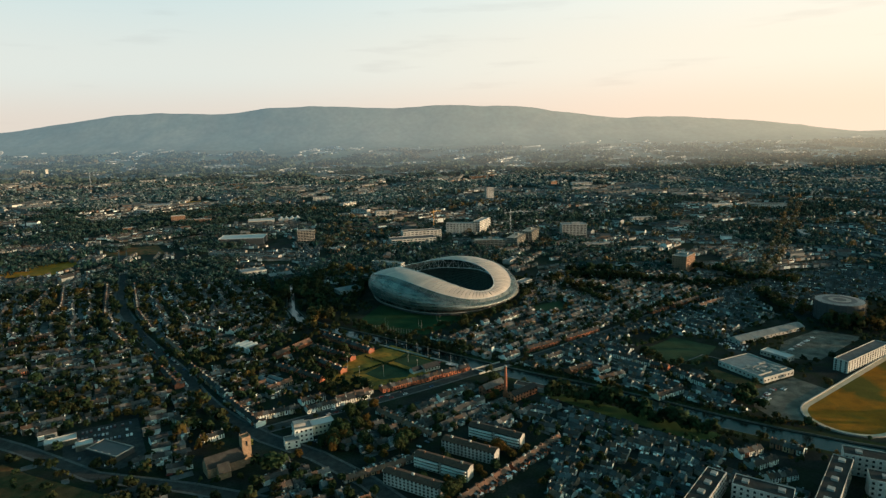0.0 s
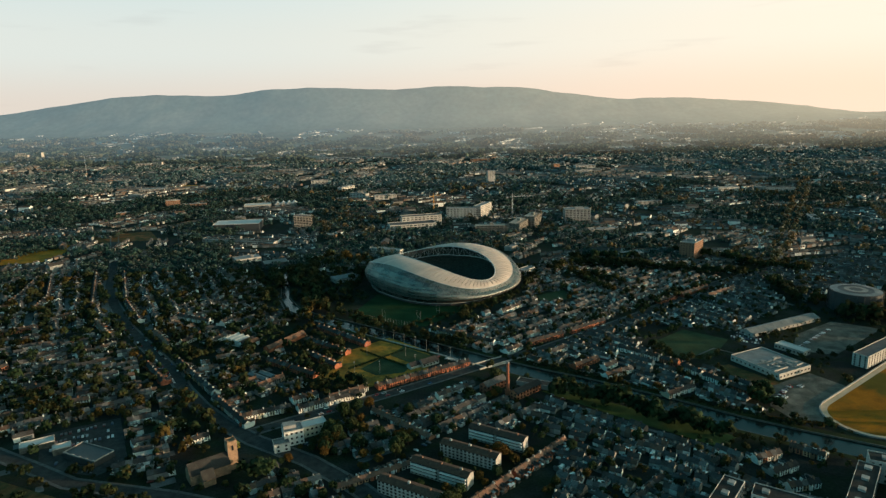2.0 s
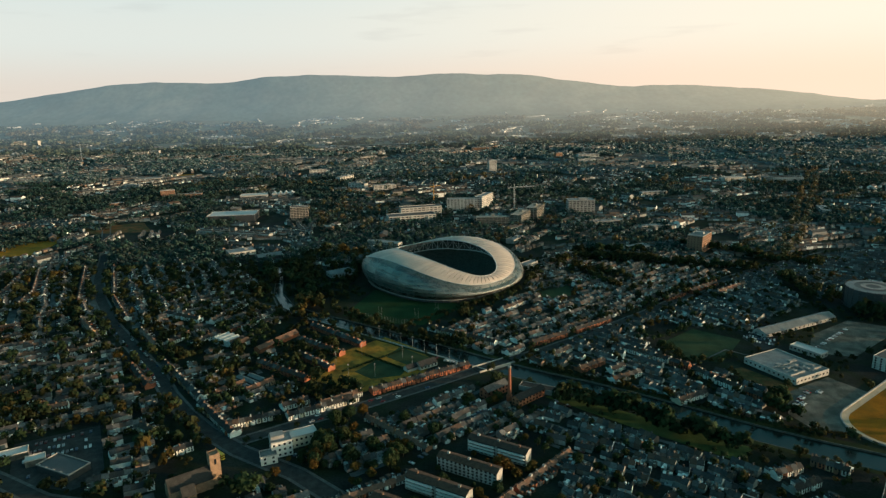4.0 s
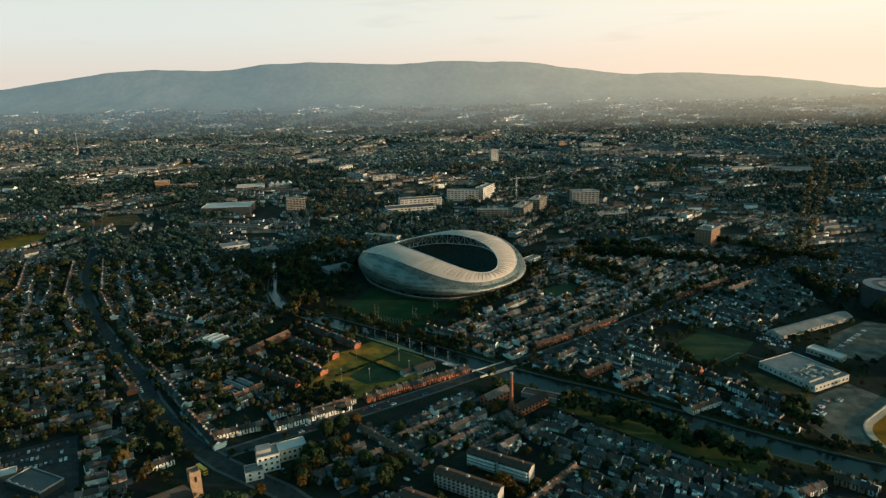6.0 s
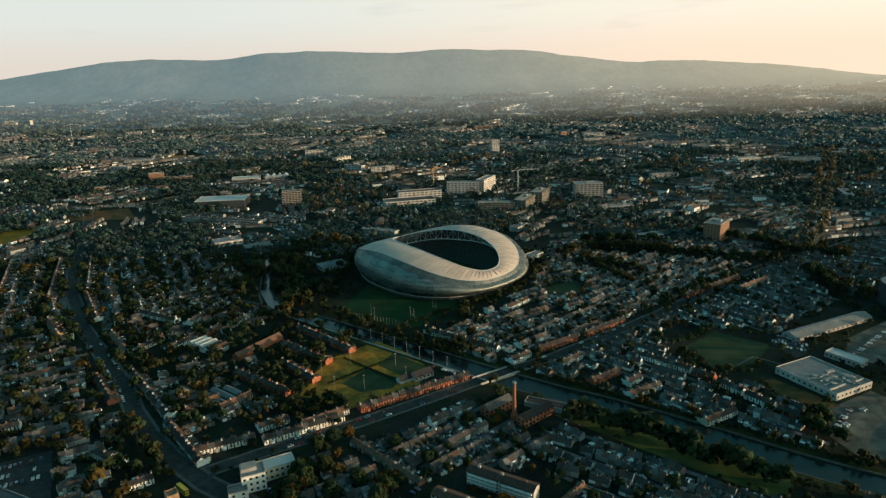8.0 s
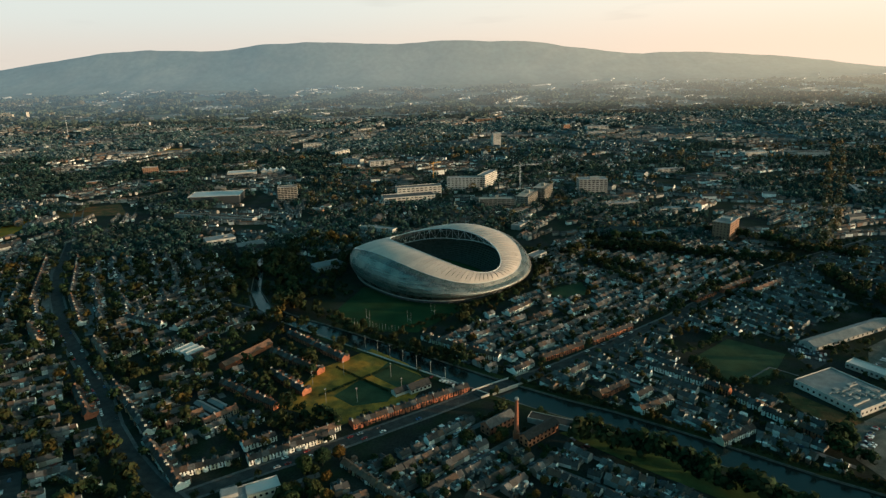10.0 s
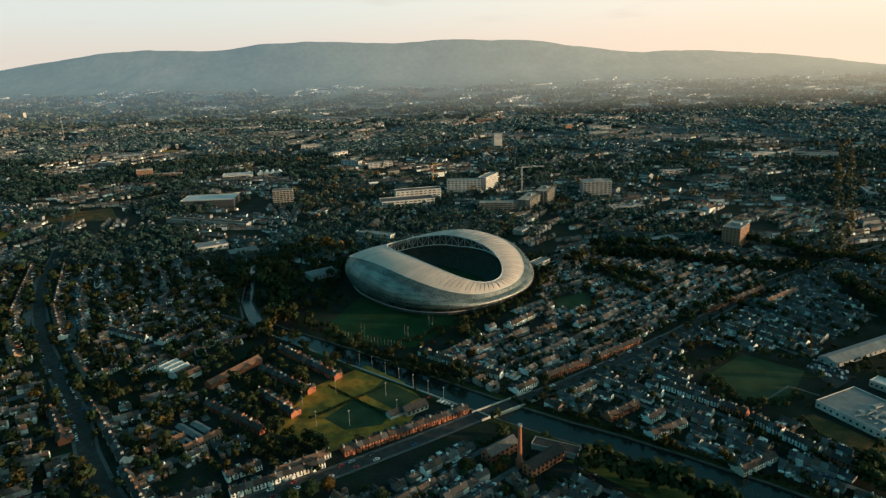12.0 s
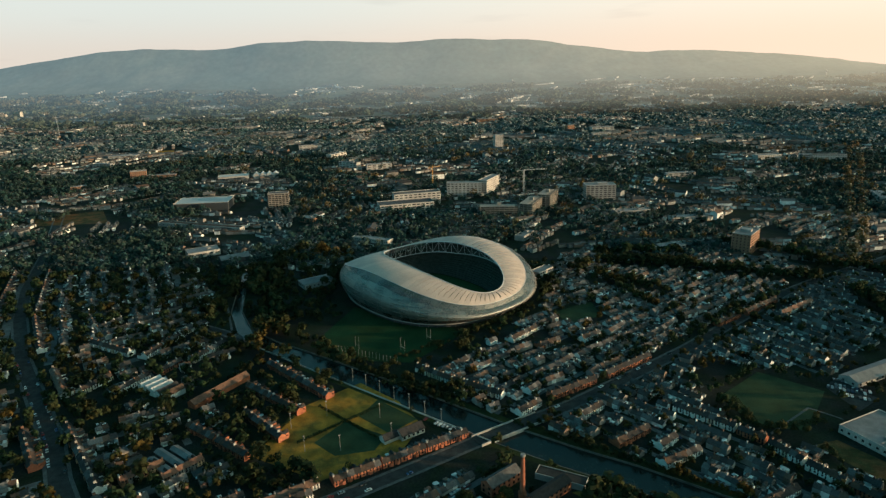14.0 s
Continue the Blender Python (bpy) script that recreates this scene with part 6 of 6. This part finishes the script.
def car_mesh():
    """A saloon body from a side profile, and its glass."""
    side = [(-2.1, 0.35), (2.1, 0.35), (2.15, 0.75), (1.25, 0.92), (-1.7, 0.95), (-2.12, 0.8)]
    top = [(-1.6, 0.95), (0.95, 0.92), (0.3, 1.42), (-1.1, 1.44)]
    g = Geo()
    for prof, w0, w1 in ((side, 0.88, 0.84),):
        n = len(prof)
        g.add([(x, -w0, z) for x, z in prof] + [(x, w0, z) for x, z in prof], [tuple(range(n)), tuple(range(2 * n - 1, n - 1, -1))] + [(k, n + k, n + (k + 1) % n, (k + 1) % n) for k in range(n)])
    g.box(-1.05, -0.66, 1.40, 0.25, 0.66, 1.47)
    glass = Geo()
    n = 4
    glass.add([(x, -0.8 if z < 1 else -0.66, z) for x, z in top] + [(x, 0.8 if z < 1 else 0.66, z) for x, z in top], [tuple(range(n)), tuple(range(2 * n - 1, n - 1, -1))] + [(k, n + k, n + (k + 1) % n, (k + 1) % n) for k in range(n)])
    return g, glass


def make_car():
    t = thing("car", "parked car with dark windows on the asphalt", "car", "parked cars")
    g, glass = car_mesh()
    part("body", g, M["car"], t)
    part("window_glass", glass, M["glass"], t)
    if "wheel" not in PROTO:
        PROTO["rim"] = Geo().tube((0, -0.115, 0), (0, 0.115, 0), 0.2, n=8).mesh("rim", M["steel"])
        PROTO["wheel"] = Geo().tube((0, -0.1, 0), (0, 0.1, 0), 0.33, n=10).mesh("wheel", M["dark"])
    for x in (-1.3, 1.35):
        for y in (-0.82, 0.82):
            w = part("wheel", PROTO["wheel"], None, t)
            w.location = (x, y, 0.33)
            part("rim", PROTO["rim"], None, w)
    return t


car_spots = []


def park(line, side, gap, skip):
    for (ax, ay), (bx, by) in zip(line, line[1:]):
        L, deg = math.hypot(bx - ax, by - ay), math.degrees(math.atan2(by - ay, bx - ax))
        u = 3.0
        while u < L - 3:
            if random.random() > skip:
                f = u / L
                car_spots.append((ax + (bx - ax) * f - (by - ay) / L * side, ay + (by - ay) * f + (bx - ax) / L * side, 0.06, deg + random.choice((0, 180)) + random.uniform(-2, 2)))
            u += gap


park(ROAD_BRIDGE[1:4], 3.4, 7, 0.55)
park(ROAD_BRIDGE[1:4], -3.4, 7, 0.6)
park(ROAD_BRIDGE[5:9], 3.4, 7, 0.65)
park(ROAD_VILLAGE[5:9], 4.2, 6.5, 0.5)
park(ROAD_VILLAGE[5:9], -4.2, 6.5, 0.5)
for a, b in (((262, -395), (300, -365)), ((268, -385), (305, -352)), ((186, -478), (208, -461)), ((190, -484), (212, -467)), ((182, -470), (202, -455))):
    L = math.hypot(b[0] - a[0], b[1] - a[1])
    for k in range(int(L / 2.9)):
        if random.random() < 0.5:
            f = (k + 0.5) / int(L / 2.9)
            car_spots.append((a[0] + (b[0] - a[0]) * f, a[1] + (b[1] - a[1]) * f, 0.08, -50 + random.uniform(-3, 3)))
for x, y, z, deg in car_spots[:62]:
    place("car", make_car, pose(x, y, z, 0, 0, deg))


def bus():
    t = thing("bus", "yellow double-decker bus on the main street", "bus", m=pose(-157, -440, 0.06, 0, 0, -42))
    part("body", Geo().box(-5.2, -1.25, 0.4, 5.2, 1.25, 4.2), M["bus"], t)
    for z in (1.8, 3.4):
        part("window_band", Geo().box(-5.0, -1.28, z - 0.4, 5.22, 1.28, z + 0.4), M["glass"], t)
    for x in (-3.2, 3.2):
        for y in (-1.1, 1.1):
            part("wheel", Geo().tube((x, y - 0.15, 0.5), (x, y + 0.15, 0.5), 0.5, n=12), M["dark"], t)


bus()


def make_flood():
    t = thing("floodlight_pole", "slim white floodlight pole beside the sports field", "lamp post", "floodlights round the field")
    part("pole", Geo().tube((0, 0, 0), (0, 0, 11.5), 0.15, 0.09, 8), M["concrete"], t)
    part("lamp_head", Geo().box(-0.6, -0.2, 11.4, 0.6, 0.2, 11.9), M["concrete"], t)
    return t


for k in range(7):
    place("flood", make_flood, pose(-66 + 11.5 * k, -226 - 10.5 * k, 0, 0, 0, -43))
for x, y in ((-100, -290), (-78, -275), (-62, -318), (-40, -280), (-85, -318), (-30, -305)):
    place("flood", make_flood, pose(x, y, 0.08, 0, 0, 30))


def make_goal():
    t = thing("goal_posts", "tall white rugby goal posts on the grass", "goal", "goal posts")
    for y in (-2.8, 2.8):
        part("post", Geo().tube((0, y, 0), (0, y, 11), 0.1, 0.08, 6), M["concrete"], t)
    part("crossbar", Geo().tube((0, -2.8, 3), (0, 2.8, 3), 0.1, n=6), M["concrete"], t)
    return t


for x, y, d in ((-70, -165, 40), (-8, -152, 40), (-30, -172, 40)):
    place("goal", make_goal, pose(x, y, 0.06, 0, 0, d))


def make_net_post():
    t = thing("net_post", "thin pale post of a ball-stop net", "post", "ball-stop net posts")
    part("pole", Geo().tube((0, 0, 0), (0, 0, 5.5), 0.12, 0.09, 6), M["concrete"], t)
    return t


for k in range(22):
    place("net", make_net_post, pose(-98 + 3.1 * k, -164 - 1.55 * k, 0))


def hedge(a, b, h, w):
    rnd = random.Random(int(a[0] * 7 + b[1]))
    L = math.hypot(b[0] - a[0], b[1] - a[1])
    t = thing("hedge", "clipped dark green hedge along the grass", "hedge", "field hedges", m=pose((a[0] + b[0]) / 2, (a[1] + b[1]) / 2, 0, 0, 0, math.degrees(math.atan2(b[1] - a[1], b[0] - a[0]))))
    g = Geo()
    for _ in range(int(L * 16)):
        p = Vector((rnd.uniform(-L / 2, L / 2), rnd.uniform(-w, w), rnd.uniform(0.1, h)))
        u = Vector((rnd.gauss(0, 1), rnd.gauss(0, 1), rnd.gauss(0, 1))).normalized() * 0.45
        v = u.orthogonal().normalized() * 0.4
        g.add([p + u, p + v, p - u, p - v], [(0, 1, 2, 3)])
    part("foliage", g, M["leaf"], t)


hedge((-86, -262), (-40, -304), 1.8, 0.8)
hedge((-92, -308), (-40, -262), 1.8, 0.8)
hedge((-118, -318), (-98, -266), 2.0, 0.8)
hedge((214, -300), (214, -264), 3.0, 2.0)
hedge((216, -304), (262, -298), 3.0, 2.0)
hedge((240, -420), (286, -436), 2.2, 1.2)


def yards():
    """Sheds, garden walls and cars round the rows, too small to pick apart."""
    shed, cars = Geo(), Geo()
    rnd = random.Random(9)
    body, _ = car_mesh()
    for x, y, deg, n, style, cottage, _ in ROWS_PLACED:
        m = pose(x, y, 0, 0, 0, deg)
        L = n * (4.0 if cottage else 4.4)
        for k in range(n):
            u = -L / 2 + (k + rnd.random()) * L / n
            if rnd.random() < 0.75:
                w, d, h, v = rnd.uniform(1.6, 3.6), rnd.uniform(1.6, 3.2), rnd.uniform(1.9, 2.6), rnd.uniform(5.6, 7.4)
                a = Geo().hip(u - w / 2, v - d / 2, u + w / 2, v + d / 2, h, h + rnd.choice((0.15, 0.7)), 0.1)
                a.box(u - w / 2, v - d / 2, 0, u + w / 2, v + d / 2, h)
                px = m @ Vector((u, v, 0))
                if free(px.x, px.y, -2):
                    shed.add([m @ Vector(p) for p in a.v], a.f)
            if rnd.random() < 0.5:
                px = m @ Vector((u, 5.8, 0))
                if free(px.x, px.y, -2):
                    a = Geo().box(u - 0.1, 3.0, 0, u + 0.1, 7.2, 1.6)
                    shed.add([m @ Vector(p) for p in a.v], a.f)
            if rnd.random() < 0.45:
                px = m @ Vector((u, -4.7, 0))
                if free(px.x, px.y, -2):
                    q = m @ Matrix.Translation((u, -4.7, 0))
                    cars.add([q @ Vector(p) for p in body.v], body.f)
    for corner, along, across, nu, nv in (((290, -252), (22, -13), (6, 13), 10, 2), ((292, -262), (20, -13), (5, 12), 9, 2), ((-300, -420), (38, 20), (10, -20), 15, 3), ((-276, -458), (36, -14), (4, -8), 12, 1), ((340, -285), (60, 48), (14, -10), 18, 1), ((262, -392), (30, 30), (14, -12), 8, 1), ((-8, -283), (28, -20), (4, 5), 11, 1), ((70, -386), (18, 16), (8, -8), 6, 2), ((-40, -470), (26, 30), (5, -4), 9, 1), ((-105, -440), (20, -14), (6, 8), 7, 2)):
        turn = math.degrees(math.atan2(across[1], across[0]))
        for i in range(nu):
            for j in range(nv):
                if rnd.random() < 0.7:
                    x = corner[0] + along[0] * i / nu + across[0] * j / max(1, nv - 1)
                    y = corner[1] + along[1] * i / nu + across[1] * j / max(1, nv - 1)
                    q = pose(x, y, 0.12, 0, 0, turn + rnd.choice((0, 180)) + rnd.uniform(-3, 3))
                    cars.add([q @ Vector(p) for p in body.v], body.f)
    tagged(new("garden_sheds", shed.mesh("garden_sheds", M["clutter"])), "small sheds and garden walls behind the terraces", "sheds", "", "stuff")
    tagged(new("street_cars", cars.mesh("street_cars", M["cars"])), "many cars parked along the terraced streets", "cars", "", "stuff")


yards()
